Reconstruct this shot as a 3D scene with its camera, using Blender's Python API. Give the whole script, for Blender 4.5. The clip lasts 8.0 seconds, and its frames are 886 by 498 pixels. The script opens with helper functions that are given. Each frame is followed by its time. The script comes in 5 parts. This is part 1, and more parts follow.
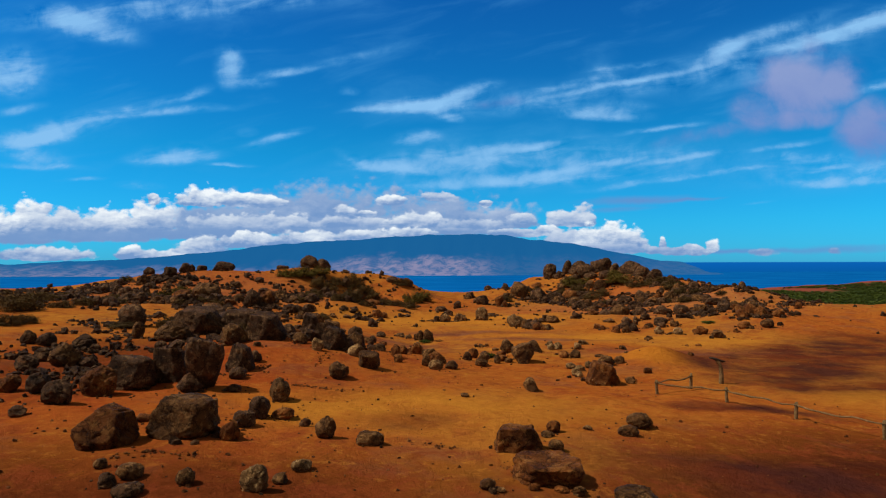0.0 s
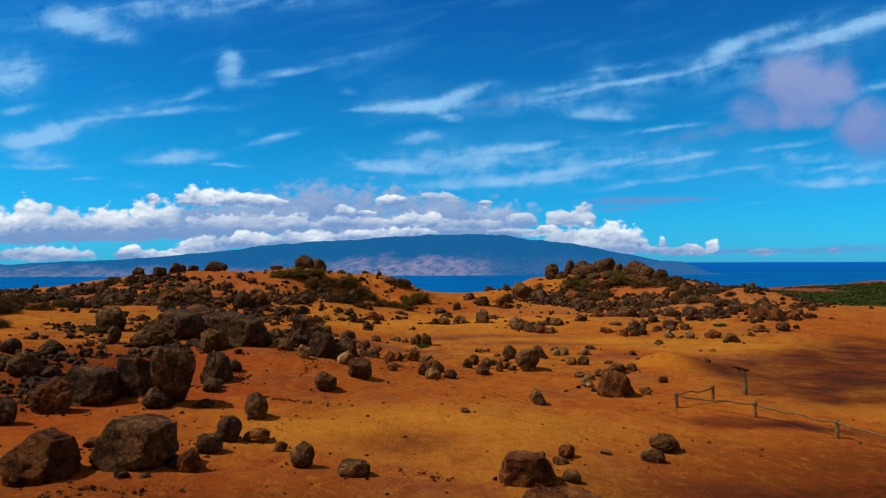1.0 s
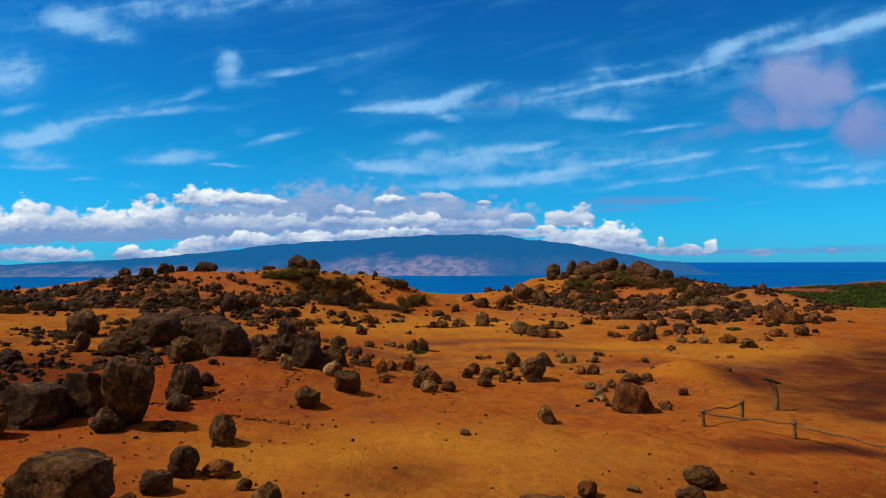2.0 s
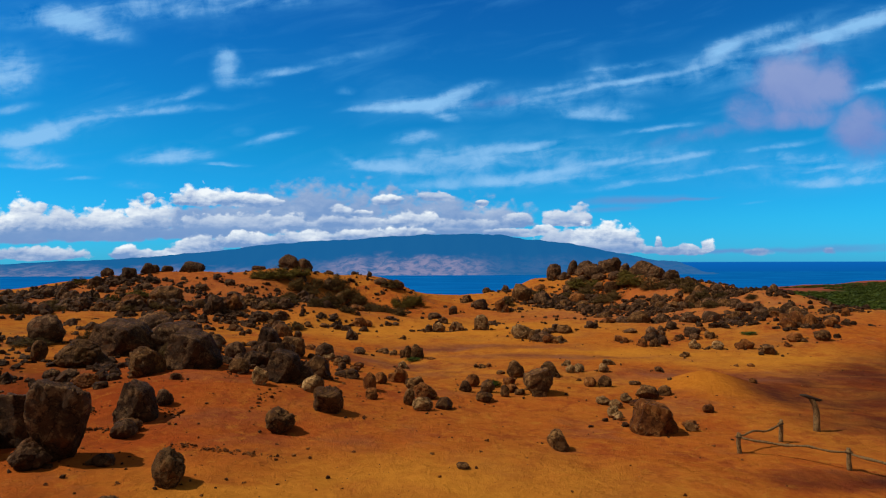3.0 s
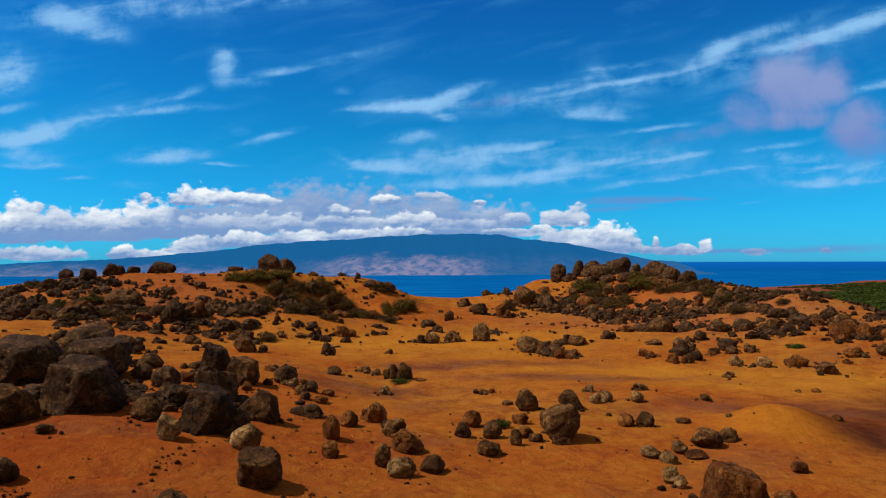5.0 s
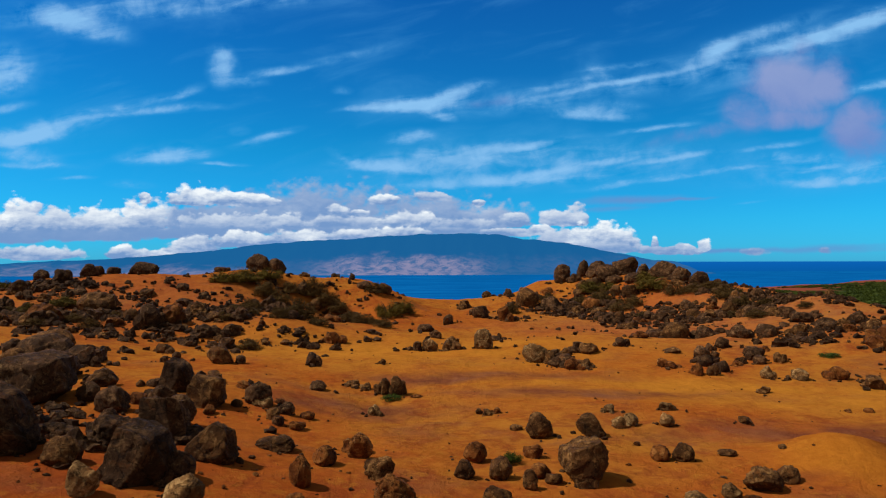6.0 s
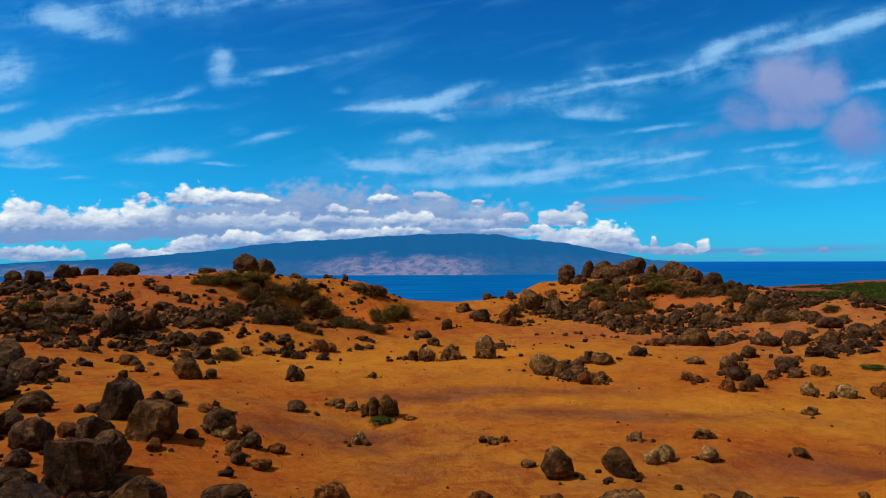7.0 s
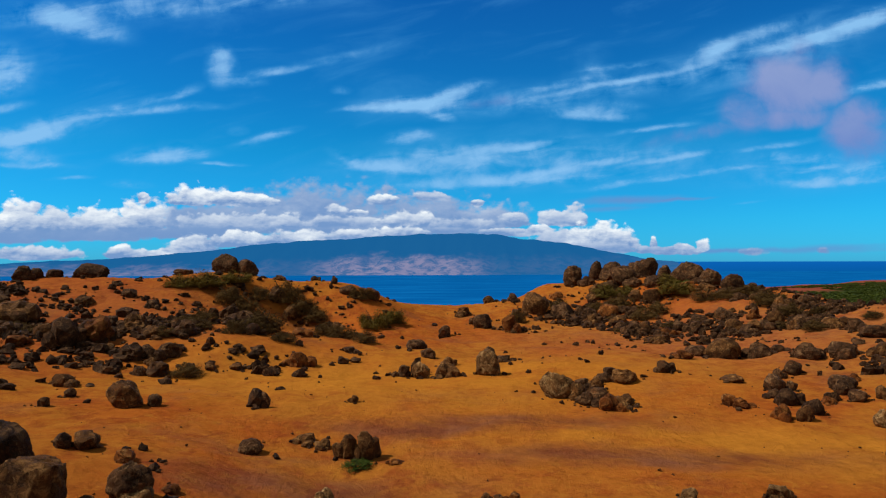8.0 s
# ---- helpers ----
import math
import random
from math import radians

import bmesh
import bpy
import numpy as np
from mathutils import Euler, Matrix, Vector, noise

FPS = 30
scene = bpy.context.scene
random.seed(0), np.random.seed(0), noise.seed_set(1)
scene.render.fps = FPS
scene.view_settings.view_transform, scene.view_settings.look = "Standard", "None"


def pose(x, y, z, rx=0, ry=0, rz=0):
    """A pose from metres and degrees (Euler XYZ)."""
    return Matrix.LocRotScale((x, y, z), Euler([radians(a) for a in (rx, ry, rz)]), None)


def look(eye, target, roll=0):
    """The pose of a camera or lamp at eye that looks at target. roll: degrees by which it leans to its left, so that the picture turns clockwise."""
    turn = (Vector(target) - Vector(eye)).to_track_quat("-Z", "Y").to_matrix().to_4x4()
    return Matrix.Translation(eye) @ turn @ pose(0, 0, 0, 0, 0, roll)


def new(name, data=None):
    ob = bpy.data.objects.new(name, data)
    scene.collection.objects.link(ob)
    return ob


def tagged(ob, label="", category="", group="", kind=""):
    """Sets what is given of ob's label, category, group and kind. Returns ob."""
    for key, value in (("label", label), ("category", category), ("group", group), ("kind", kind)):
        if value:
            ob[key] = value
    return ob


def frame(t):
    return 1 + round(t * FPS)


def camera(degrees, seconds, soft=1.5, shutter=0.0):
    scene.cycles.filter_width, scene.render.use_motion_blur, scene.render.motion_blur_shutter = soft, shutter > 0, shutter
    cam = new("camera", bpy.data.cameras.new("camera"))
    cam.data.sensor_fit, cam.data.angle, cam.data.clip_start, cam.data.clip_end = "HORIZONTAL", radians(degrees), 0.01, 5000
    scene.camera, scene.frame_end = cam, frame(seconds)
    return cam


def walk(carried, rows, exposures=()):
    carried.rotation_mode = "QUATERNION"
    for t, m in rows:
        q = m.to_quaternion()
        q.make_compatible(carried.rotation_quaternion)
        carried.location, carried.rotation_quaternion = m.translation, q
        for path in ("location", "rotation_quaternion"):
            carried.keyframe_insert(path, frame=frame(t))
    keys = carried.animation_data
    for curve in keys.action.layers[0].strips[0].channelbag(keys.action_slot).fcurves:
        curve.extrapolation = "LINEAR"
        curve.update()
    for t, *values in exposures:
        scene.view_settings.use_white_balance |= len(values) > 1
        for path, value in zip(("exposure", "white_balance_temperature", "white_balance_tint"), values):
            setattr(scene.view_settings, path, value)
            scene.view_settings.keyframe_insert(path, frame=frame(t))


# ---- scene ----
cam = camera(70.0, 8.0, soft=1.2)
PATH = [
    (0, (0.000, 0.000, 5.600), (-0.072, 9.998, 5.795), -0.2),
    (0.5, (0.021, 1.179, 5.593), (-0.051, 11.177, 5.788), -0.2),
    (1, (0.059, 2.380, 5.590), (-0.009, 12.377, 5.785), -0.2),
    (1.5, (0.076, 3.668, 5.582), (0.014, 13.666, 5.782), -0.2),
    (3, (0.170, 7.848, 5.624), (0.158, 17.846, 5.814), -0.2),
    (3.5, (0.243, 9.368, 5.633), (0.241, 19.367, 5.823), -0.2),
    (4, (0.308, 10.937, 5.624), (0.317, 20.935, 5.814), -0.2),
    (4.5, (0.358, 12.531, 5.637), (0.376, 22.529, 5.827), -0.2),
    (6, (0.445, 17.592, 5.689), (0.484, 27.590, 5.874), -0.2),
    (6.5, (0.466, 19.311, 5.720), (0.515, 29.309, 5.905), -0.2),
    (7, (0.513, 21.087, 5.726), (0.566, 31.085, 5.911), -0.2),
    (7.5, (0.575, 22.895, 5.755), (0.634, 32.893, 5.940), -0.2),
    (7.7, (0.599, 23.619, 5.767), (0.658, 33.617, 5.952), -0.2),
    (8, (0.726, 25.763, 5.788), (0.784, 35.761, 5.973), -0.2),
]
walk(cam, [(t, look(eye, target, roll)) for t, eye, target, roll in PATH])

# ---------------------------------------------------------------- light
EXPOSURE = 0.0
scene.view_settings.exposure = EXPOSURE
SUN_EL, SUN_AZ = radians(52), radians(266)      # azimuth clockwise from +y
sun_dir = Vector((math.sin(SUN_AZ) * math.cos(SUN_EL), math.cos(SUN_AZ) * math.cos(SUN_EL), math.sin(SUN_EL)))
sun_data = bpy.data.lights.new("sun", "SUN")
sun_data.energy, sun_data.angle, sun_data.color = 3.95, radians(0.8), (1.0, 0.92, 0.80)
sun = new("sun", sun_data)
sun.matrix_world = look(sun_dir * 200, (0, 0, 0))


class Nodes:
    """Small helper to write node trees as expressions."""

    def __init__(self, tree):
        self.t = tree
        tree.nodes.clear()

    def add(self, kind, **props):
        n = self.t.nodes.new(kind)
        for k, v in props.items():
            setattr(n, k, v)
        return n

    def put(self, socket, v):
        if isinstance(v, bpy.types.NodeSocket):
            self.t.links.new(v, socket)
        elif v is not None:
            socket.default_value = v

    def math(self, op, a, b=None, c=None, clamp=False):
        n = self.add("ShaderNodeMath", operation=op, use_clamp=clamp)
        for s, v in zip(n.inputs, (a, b, c)):
            self.put(s, v)
        return n.outputs[0]

    def vec(self, op, a, b=None):
        n = self.add("ShaderNodeVectorMath", operation=op)
        self.put(n.inputs[0], a)
        if b is not None:
            self.put(n.inputs[1], b)
        return n.outputs["Value"] if op in ("LENGTH", "DOT_PRODUCT") else n.outputs[0]

    def mix(self, f, a, b, blend="MIX"):
        n = self.add("ShaderNodeMix", data_type="RGBA", blend_type=blend)
        self.put(n.inputs[0], f)
        self.put(n.inputs[6], (*a, 1) if isinstance(a, tuple) else a)
        self.put(n.inputs[7], (*b, 1) if isinstance(b, tuple) else b)
        return n.outputs[2]

    def ramp(self, v, a, b, lo=0.0, hi=1.0, kind="SMOOTHSTEP"):
        n = self.add("ShaderNodeMapRange", interpolation_type=kind)
        for s, x in zip(n.inputs, (v, a, b, lo, hi)):
            self.put(s, x)
        return n.outputs[0]

    def noise(self, vec, scale, detail=5.0, rough=0.55, warp=0.0, out=0):
        n = self.add("ShaderNodeTexNoise")
        self.put(n.inputs["Vector"], vec)
        n.inputs["Scale"].default_value, n.inputs["Detail"].default_value = scale, detail
        n.inputs["Roughness"].default_value, n.inputs["Distortion"].default_value = rough, warp
        return n.outputs[out]

    def voronoi(self, vec, scale, feature="F1", out="Distance"):
        n = self.add("ShaderNodeTexVoronoi", feature=feature)
        self.put(n.inputs["Vector"], vec)
        n.inputs["Scale"].default_value = scale
        return n.outputs[out]

    def mapping(self, vec, loc=(0, 0, 0), rot=(0, 0, 0), scale=(1, 1, 1), kind="TEXTURE"):
        n = self.add("ShaderNodeMapping", vector_type=kind)
        self.put(n.inputs["Vector"], vec)
        n.inputs["Location"].default_value, n.inputs["Rotation"].default_value, n.inputs["Scale"].default_value = loc, rot, scale
        return n.outputs[0]

    def bump(self, h, strength, distance, normal=None):
        n = self.add("ShaderNodeBump")
        self.put(n.inputs["Height"], h)
        n.inputs["Strength"].default_value, n.inputs["Distance"].default_value = strength, distance
        if normal is not None:
            self.put(n.inputs["Normal"], normal)
        return n.outputs[0]


# ---------------------------------------------------------------- sky with its clouds
# Clouds are laid out by u = x / y and v = z / y of the direction.
# streaks: u, v, half-length, half-height, slope in degrees, density
CIRRUS_LEFT = [(-0.584, 0.3789, 0.0849, 0.025, -14, 0.85), (-0.432, 0.404, 0.2947, 0.0232, 5, 0.42), (-0.69, 0.3012, 0.0464, 0.0464, 0, 0.85), (-0.682, 0.245, 0.0402, 0.0098, 10, 0.4), (-0.615, 0.211, 0.1072, 0.0196, 14, 0.85), (-0.673, 0.1985, 0.0804, 0.0161, 4, 0.55), (-0.656, 0.1691, 0.0554, 0.0161, -10, 0.45), (-0.647, 0.153, 0.067, 0.0063, -3, 0.45), (-0.441, 0.2387, 0.0938, 0.008, 4, 0.65), (-0.459, 0.2521, 0.067, 0.0089, 10, 0.4), (-0.401, 0.2655, 0.0304, 0.0107, 25, 0.4), (-0.346, 0.3012, 0.0223, 0.0304, -5, 0.95), (-0.347, 0.3307, 0.0232, 0.0143, -20, 0.5)]
CIRRUS_MIDDLE = [(-0.263, 0.3004, 0.0581, 0.008, 8, 0.6), (-0.164, 0.3209, 0.0982, 0.0098, 12, 0.3), (-0.316, 0.2852, 0.0402, 0.0098, 0, 0.45), (-0.432, 0.1664, 0.0697, 0.0143, 3, 0.95), (-0.413, 0.1807, 0.0286, 0.0116, 0, 0.5), (-0.343, 0.1539, 0.0402, 0.0045, -2, 0.65), (-0.273, 0.1967, 0.0518, 0.008, 14, 0.65), (-0.318, 0.2075, 0.0161, 0.008, 0, 0.35), (-0.584, 0.1315, 0.0339, 0.0036, 2, 0.5), (-0.49, 0.1226, 0.0375, 0.0071, 0, 0.4), (-0.044, 0.2485, 0.0822, 0.0134, 2, 1.1), (0.034, 0.2682, 0.0464, 0.0116, 15, 0.8), (-0.004, 0.2316, 0.0268, 0.0116, -15, 0.75), (-0.129, 0.2423, 0.0375, 0.0054, 6, 0.45)]
CIRRUS_LOW = [(-0.048, 0.1932, 0.0375, 0.0125, 5, 0.7), (-0.084, 0.1485, 0.0822, 0.0116, -4, 0.7), (-0.145, 0.161, 0.0339, 0.0107, -25, 0.45), (0.014, 0.1574, 0.1116, 0.0214, 3, 0.55), (0.104, 0.1789, 0.0697, 0.0107, 3, 0.65), (0.162, 0.186, 0.0554, 0.0063, 12, 0.45), (0.104, 0.1262, 0.1697, 0.0125, 3, 0.7), (0.202, 0.1449, 0.067, 0.008, 8, 0.5), (0.264, 0.1574, 0.0554, 0.0054, 2, 0.45), (-0.154, 0.27, 0.0143, 0.0071, 0, 0.3), (0.248, 0.2307, 0.0643, 0.0116, -4, 1.0), (0.273, 0.2432, 0.0464, 0.0107, 0, 0.45), (0.193, 0.2789, 0.0581, 0.0063, 12, 0.4), (0.314, 0.2896, 0.1474, 0.0063, 11, 0.55), (0.291, 0.3102, 0.0643, 0.0054, 8, 0.35), (0.255, 0.2968, 0.0232, 0.0134, -40, 0.35)]
CIRRUS_RIGHT = [(0.445, 0.3307, 0.0339, 0.0179, 20, 0.8), (0.506, 0.3575, 0.0938, 0.0143, 20, 0.6), (0.64, 0.3638, 0.1027, 0.017, 14, 0.85), (0.698, 0.3861, 0.0715, 0.0161, 15, 0.75), (0.55, 0.3397, 0.0759, 0.0134, 10, 0.5), (0.345, 0.2084, 0.0643, 0.0054, 6, 0.6), (0.541, 0.1825, 0.0554, 0.0063, 10, 0.6), (0.568, 0.1619, 0.0554, 0.0125, 0, 0.5), (0.595, 0.1449, 0.0375, 0.0054, 10, 0.5), (0.686, 0.2744, 0.0447, 0.0089, 14, 0.55), (0.358, 0.1583, 0.0849, 0.0054, 8, 0.5), (0.309, 0.1226, 0.0938, 0.0063, 8, 0.5), (0.43, 0.1378, 0.067, 0.0045, 8, 0.4), (0.631, 0.1226, 0.1027, 0.0089, 3, 0.5), (0.684, 0.1449, 0.0304, 0.0134, 0, 0.45), (0.492, 0.0896, 0.0241, 0.0027, 6, 0.3)]
VEILS = [(0.05, 0.148, 0.24, 0.05, 3, 0.34), (0.28, 0.15, 0.22, 0.045, 5, 0.30), (0.6, 0.135, 0.2, 0.04, 3, 0.30), (0.27, 0.275, 0.2, 0.03, 11, 0.28), (0.52, 0.32, 0.2, 0.05, 14, 0.3), (-0.45, 0.4, 0.3, 0.04, 4, 0.12), (-0.63, 0.2, 0.16, 0.05, 8, 0.12), (0.05, 0.25, 0.18, 0.03, 4, 0.25)]
MAUVE = [(0.555, 0.2771, 0.0822, 0.0554, 0, 1.0), (0.615, 0.2834, 0.0464, 0.0393, 0, 1.0), (0.665, 0.2003, 0.0518, 0.0464, -25, 0.85), (0.68, 0.2298, 0.0464, 0.0304, 0, 0.75), (0.416, 0.2021, 0.1, 0.0134, 12, 0.42), (0.492, 0.2432, 0.0491, 0.0375, 20, 0.6), (0.55, 0.2298, 0.0982, 0.0214, 0, 0.6), (0.577, 0.337, 0.0232, 0.0196, -30, 0.5), (0.086, 0.253, 0.0536, 0.0116, 5, 0.3)]
LENS = [(0.3, 0.0949, 0.0822, 0.0071, 2, 0.85), (0.385, 0.0958, 0.0464, 0.0027, 4, 0.7), (0.269, 0.0806, 0.0536, 0.0045, 3, 0.5), (0.55, 0.0145, 0.1876, 0.0045, 0, 0.6), (0.416, 0.0136, 0.0982, 0.0036, 0, 0.5), (0.64, 0.0199, 0.0804, 0.0045, 1, 0.45)]
# heaped clouds, from the farthest to the nearest: u, v of the flat base, half-length, height, whiteness
BANK_BACK = [(-0.2, 0.0574, 0.1876, 0.0697, 0.14), (-0.325, 0.0574, 0.1518, 0.0447, 0.2), (-0.021, 0.0538, 0.134, 0.0572, 0.16), (0.086, 0.0574, 0.067, 0.0375, 0.24), (-0.383, 0.094, 0.05, 0.0259, 1.05), (-0.327, 0.0931, 0.0375, 0.0188, 0.95), (-0.291, 0.0922, 0.0357, 0.0152, 1.0), (-0.466, 0.0967, 0.0098, 0.0134, 0.95), (-0.163, 0.0735, 0.0214, 0.0188, 0.95), (-0.129, 0.0753, 0.0179, 0.0071, 0.8), (-0.091, 0.0958, 0.0268, 0.0098, 0.9), (-0.013, 0.1003, 0.0304, 0.0107, 0.55), (0.061, 0.0922, 0.0116, 0.0063, 0.9)]
BANK_ROLL = [(-0.727, 0.0431, 0.0554, 0.0482, 0.85), (-0.666, 0.0431, 0.0393, 0.0616, 0.98), (-0.611, 0.0431, 0.0643, 0.0402, 0.62), (-0.531, 0.0431, 0.0643, 0.0509, 0.72), (-0.466, 0.0449, 0.0554, 0.0545, 0.85), (-0.347, 0.0467, 0.134, 0.0491, 0.1), (-0.325, 0.0512, 0.1, 0.0268, 0.5), (-0.249, 0.0547, 0.0447, 0.0223, 0.62), (-0.164, 0.0538, 0.0554, 0.0196, 0.55), (-0.115, 0.0574, 0.0375, 0.0125, 0.4), (-0.057, 0.0547, 0.0447, 0.0259, 0.75), (-0.025, 0.0556, 0.0286, 0.0241, 0.8), (0.037, 0.052, 0.0643, 0.0161, 0.48), (0.117, 0.0583, 0.0268, 0.0196, 0.6), (0.18, 0.061, 0.025, 0.025, 0.7), (0.206, 0.0592, 0.0304, 0.0286, 0.6)]
BANK_LOW = [(-0.665, 0.0351, 0.067, 0.0161, 0.02), (-0.548, 0.0386, 0.134, 0.0134, 0.06), (-0.388, 0.0413, 0.1429, 0.0152, 0.04), (-0.146, 0.0476, 0.134, 0.008, 0.12), (0.014, 0.0458, 0.0893, 0.008, 0.25), (-0.638, 0.0101, 0.0786, 0.0161, 0.62), (-0.502, 0.0101, 0.0268, 0.0152, 0.8), (-0.439, 0.0092, 0.0554, 0.0134, 0.8), (-0.386, 0.019, 0.0536, 0.0214, 0.8), (-0.314, 0.027, 0.0643, 0.0196, 0.85), (-0.218, 0.0306, 0.0732, 0.0179, 0.85), (-0.129, 0.0369, 0.0554, 0.0143, 0.82), (-0.055, 0.0413, 0.0464, 0.0134, 0.85), (0.108, 0.044, 0.0554, 0.0071, 0.6), (0.159, 0.0467, 0.0196, 0.0107, 0.8)]
HEAPS = [(0.193, 0.0235, 0.0464, 0.0268, 0.45), (0.224, 0.0261, 0.0268, 0.0322, 0.95), (0.261, 0.0217, 0.0375, 0.0375, 1.05), (0.293, 0.0235, 0.0232, 0.0304, 0.9), (0.238, 0.0163, 0.0804, 0.0107, 0.35), (0.339, 0.0199, 0.0063, 0.0188, 0.9), (0.363, 0.0145, 0.0536, 0.008, 0.4), (0.386, 0.0163, 0.0268, 0.0098, 0.7), (0.417, 0.0181, 0.0125, 0.017, 1.0), (0.497, 0.0127, 0.0232, 0.0063, 0.3), (0.608, 0.0145, 0.0125, 0.0063, 0.3)]

world = bpy.data.worlds.new("sky")
scene.world = world
world.use_nodes = True
N = Nodes(world.node_tree)
way = N.add("ShaderNodeTexCoord").outputs["Generated"]
sep = N.add("ShaderNodeSeparateXYZ")
N.put(sep.inputs[0], way)
dx, dy, dz = sep.outputs
ahead = N.math("MAXIMUM", dy, 0.04)
u_, v_ = N.math("DIVIDE", dx, ahead), N.math("DIVIDE", dz, ahead)
comb = N.add("ShaderNodeCombineXYZ")
N.put(comb.inputs[0], u_), N.put(comb.inputs[1], v_)
uv = comb.outputs[0]
front = N.ramp(dy, 0.30, 0.55)

sky = N.add("ShaderNodeTexSky", sky_type="NISHITA", sun_disc=False, sun_elevation=SUN_EL, sun_rotation=SUN_AZ,
            altitude=500.0, air_density=1.0, dust_density=0.3, ozone_density=2.0)
# the deep polarised blue overhead turning to cyan at the horizon
grade = N.add("ShaderNodeValToRGB")
N.put(grade.inputs[0], dz)
grade.color_ramp.elements[0].color, grade.color_ramp.elements[0].position = (0.075, 0.66, 1.42, 1), 0.0
grade.color_ramp.elements[1].color, grade.color_ramp.elements[1].position = (0.010, 0.46, 1.05, 1), 0.40
for at, tint in ((0.06, (0.05, 0.73, 1.30, 1)), (0.17, (0.02, 0.70, 1.13, 1))):
    e = grade.color_ramp.elements.new(at)
    e.color = tint
graded_blue = N.mix(1.0, sky.outputs[0], grade.outputs[0], "MULTIPLY")
# away from the polarised quarter the unseen sky is made paler, to fill shadows
fill_sky = N.mix(0.40, N.mix(1.0, sky.outputs[0], (0.55, 0.52, 0.46), "MULTIPLY"), (4.0, 3.9, 3.6))
blue = N.mix(N.math("MULTIPLY", N.ramp(dy, 0.25, 0.75), N.ramp(dz, 0.75, 0.42)), fill_sky, graded_blue)


def warped(amount, scale, detail=4.0, stretch=(1, 1, 1)):
    n = N.noise(N.mapping(uv, scale=stretch), scale, detail, 0.6, 0.0, 1)
    return N.vec("ADD", uv, N.vec("MULTIPLY", N.vec("SUBTRACT", n, (0.5, 0.5, 0.5)), (amount, amount * 0.6, 0)))


def group(name, inputs, out_kind):
    """A node group with named inputs; returns it, its writer and its input sockets."""
    tree = bpy.data.node_groups.new(name, "ShaderNodeTree")
    for key, kind in inputs:
        tree.interface.new_socket(key, in_out="INPUT", socket_type="NodeSocket" + kind)
    tree.interface.new_socket("Result", in_out="OUTPUT", socket_type="NodeSocket" + out_kind)
    g = Nodes(tree)
    return tree, g, g.add("NodeGroupInput").outputs


def use(tree, *values):
    n = N.add("ShaderNodeGroup", node_tree=tree)
    for socket, v in zip(n.inputs, values):
        N.put(socket, v)
    return n.outputs[0]


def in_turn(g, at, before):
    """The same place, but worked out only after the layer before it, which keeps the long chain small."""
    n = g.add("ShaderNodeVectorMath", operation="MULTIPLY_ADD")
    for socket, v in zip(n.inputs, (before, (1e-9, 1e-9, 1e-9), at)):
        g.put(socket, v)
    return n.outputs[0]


# a soft-edged streak with a sharper lower edge, added to, or laid over, those before it
STREAK, g, gi = group("streak", (("Before", "Float"), ("At", "Vector"), ("Centre", "Vector"), ("Turn", "Vector"), ("Size", "Vector"), ("Under", "Vector"), ("Density", "Float"), ("Over", "Float")), "Float")
mapped = g.add("ShaderNodeMapping", vector_type="TEXTURE")
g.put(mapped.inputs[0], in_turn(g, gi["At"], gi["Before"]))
for socket, key in zip(list(mapped.inputs)[1:], ("Centre", "Turn", "Size")):
    g.put(socket, gi[key])
at_ = g.vec("MAXIMUM", mapped.outputs[0], g.vec("MULTIPLY", mapped.outputs[0], gi["Under"]))
mine = g.math("MULTIPLY", g.ramp(g.vec("LENGTH", at_), 1.5, 0.0), gi["Density"])
joined = g.math("ADD", g.math("MULTIPLY", g.math("ADD", gi["Before"], mine), g.math("SUBTRACT", 1.0, gi["Over"])), g.math("MULTIPLY", g.math("MAXIMUM", gi["Before"], mine), gi["Over"]))
g.put(g.add("NodeGroupOutput").inputs[0], joined)


def streaks(vec, rows, under=1.0, over=0.0):
    s = 0.0
    for u, v, a, b, slope, density in rows:
        s = use(STREAK, s, vec, (u, v, 0), (0, 0, radians(slope)), (a, b, 1), (1, -under, 1), density, over)
    return s


# thin streaked cirrus, frayed along the wind
w1 = warped(0.034, 12.0, 6.0, (1.6, 1, 1))
cover = streaks(w1, VEILS + CIRRUS_LEFT + CIRRUS_MIDDLE + CIRRUS_LOW + CIRRUS_RIGHT, under=1.35)
fibre = N.noise(N.mapping(w1, (0, 0, 0), (0, 0, radians(8)), (1.0, 0.24, 1)), 9.0, 9.0, 0.60, 0.6)
curdle = N.noise(w1, 24.0, 8.0, 0.62, 0.4)
fray = N.math("ADD", N.math("MULTIPLY", N.math("SUBTRACT", fibre, 0.5), 1.7), N.math("MULTIPLY", N.math("SUBTRACT", curdle, 0.5), 1.5))
wisps = N.ramp(N.noise(N.mapping(uv, (3, 1, 0), (0, 0, radians(10)), (1.0, 0.26, 1)), 5.5, 9.0, 0.58, 0.6), 0.46, 0.86, 0.0, 0.22)
cirrus = N.ramp(N.math("ADD", cover, N.math("MULTIPLY", fray, N.ramp(cover, 0.0, 0.40))), -0.04, 1.18, 0.0, 0.86, "LINEAR")
cirrus = N.math("ADD", cirrus, N.math("MULTIPLY", wisps, N.ramp(v_, 0.08, 0.2)))
cirrus = N.math("MULTIPLY", cirrus, front, clamp=True)
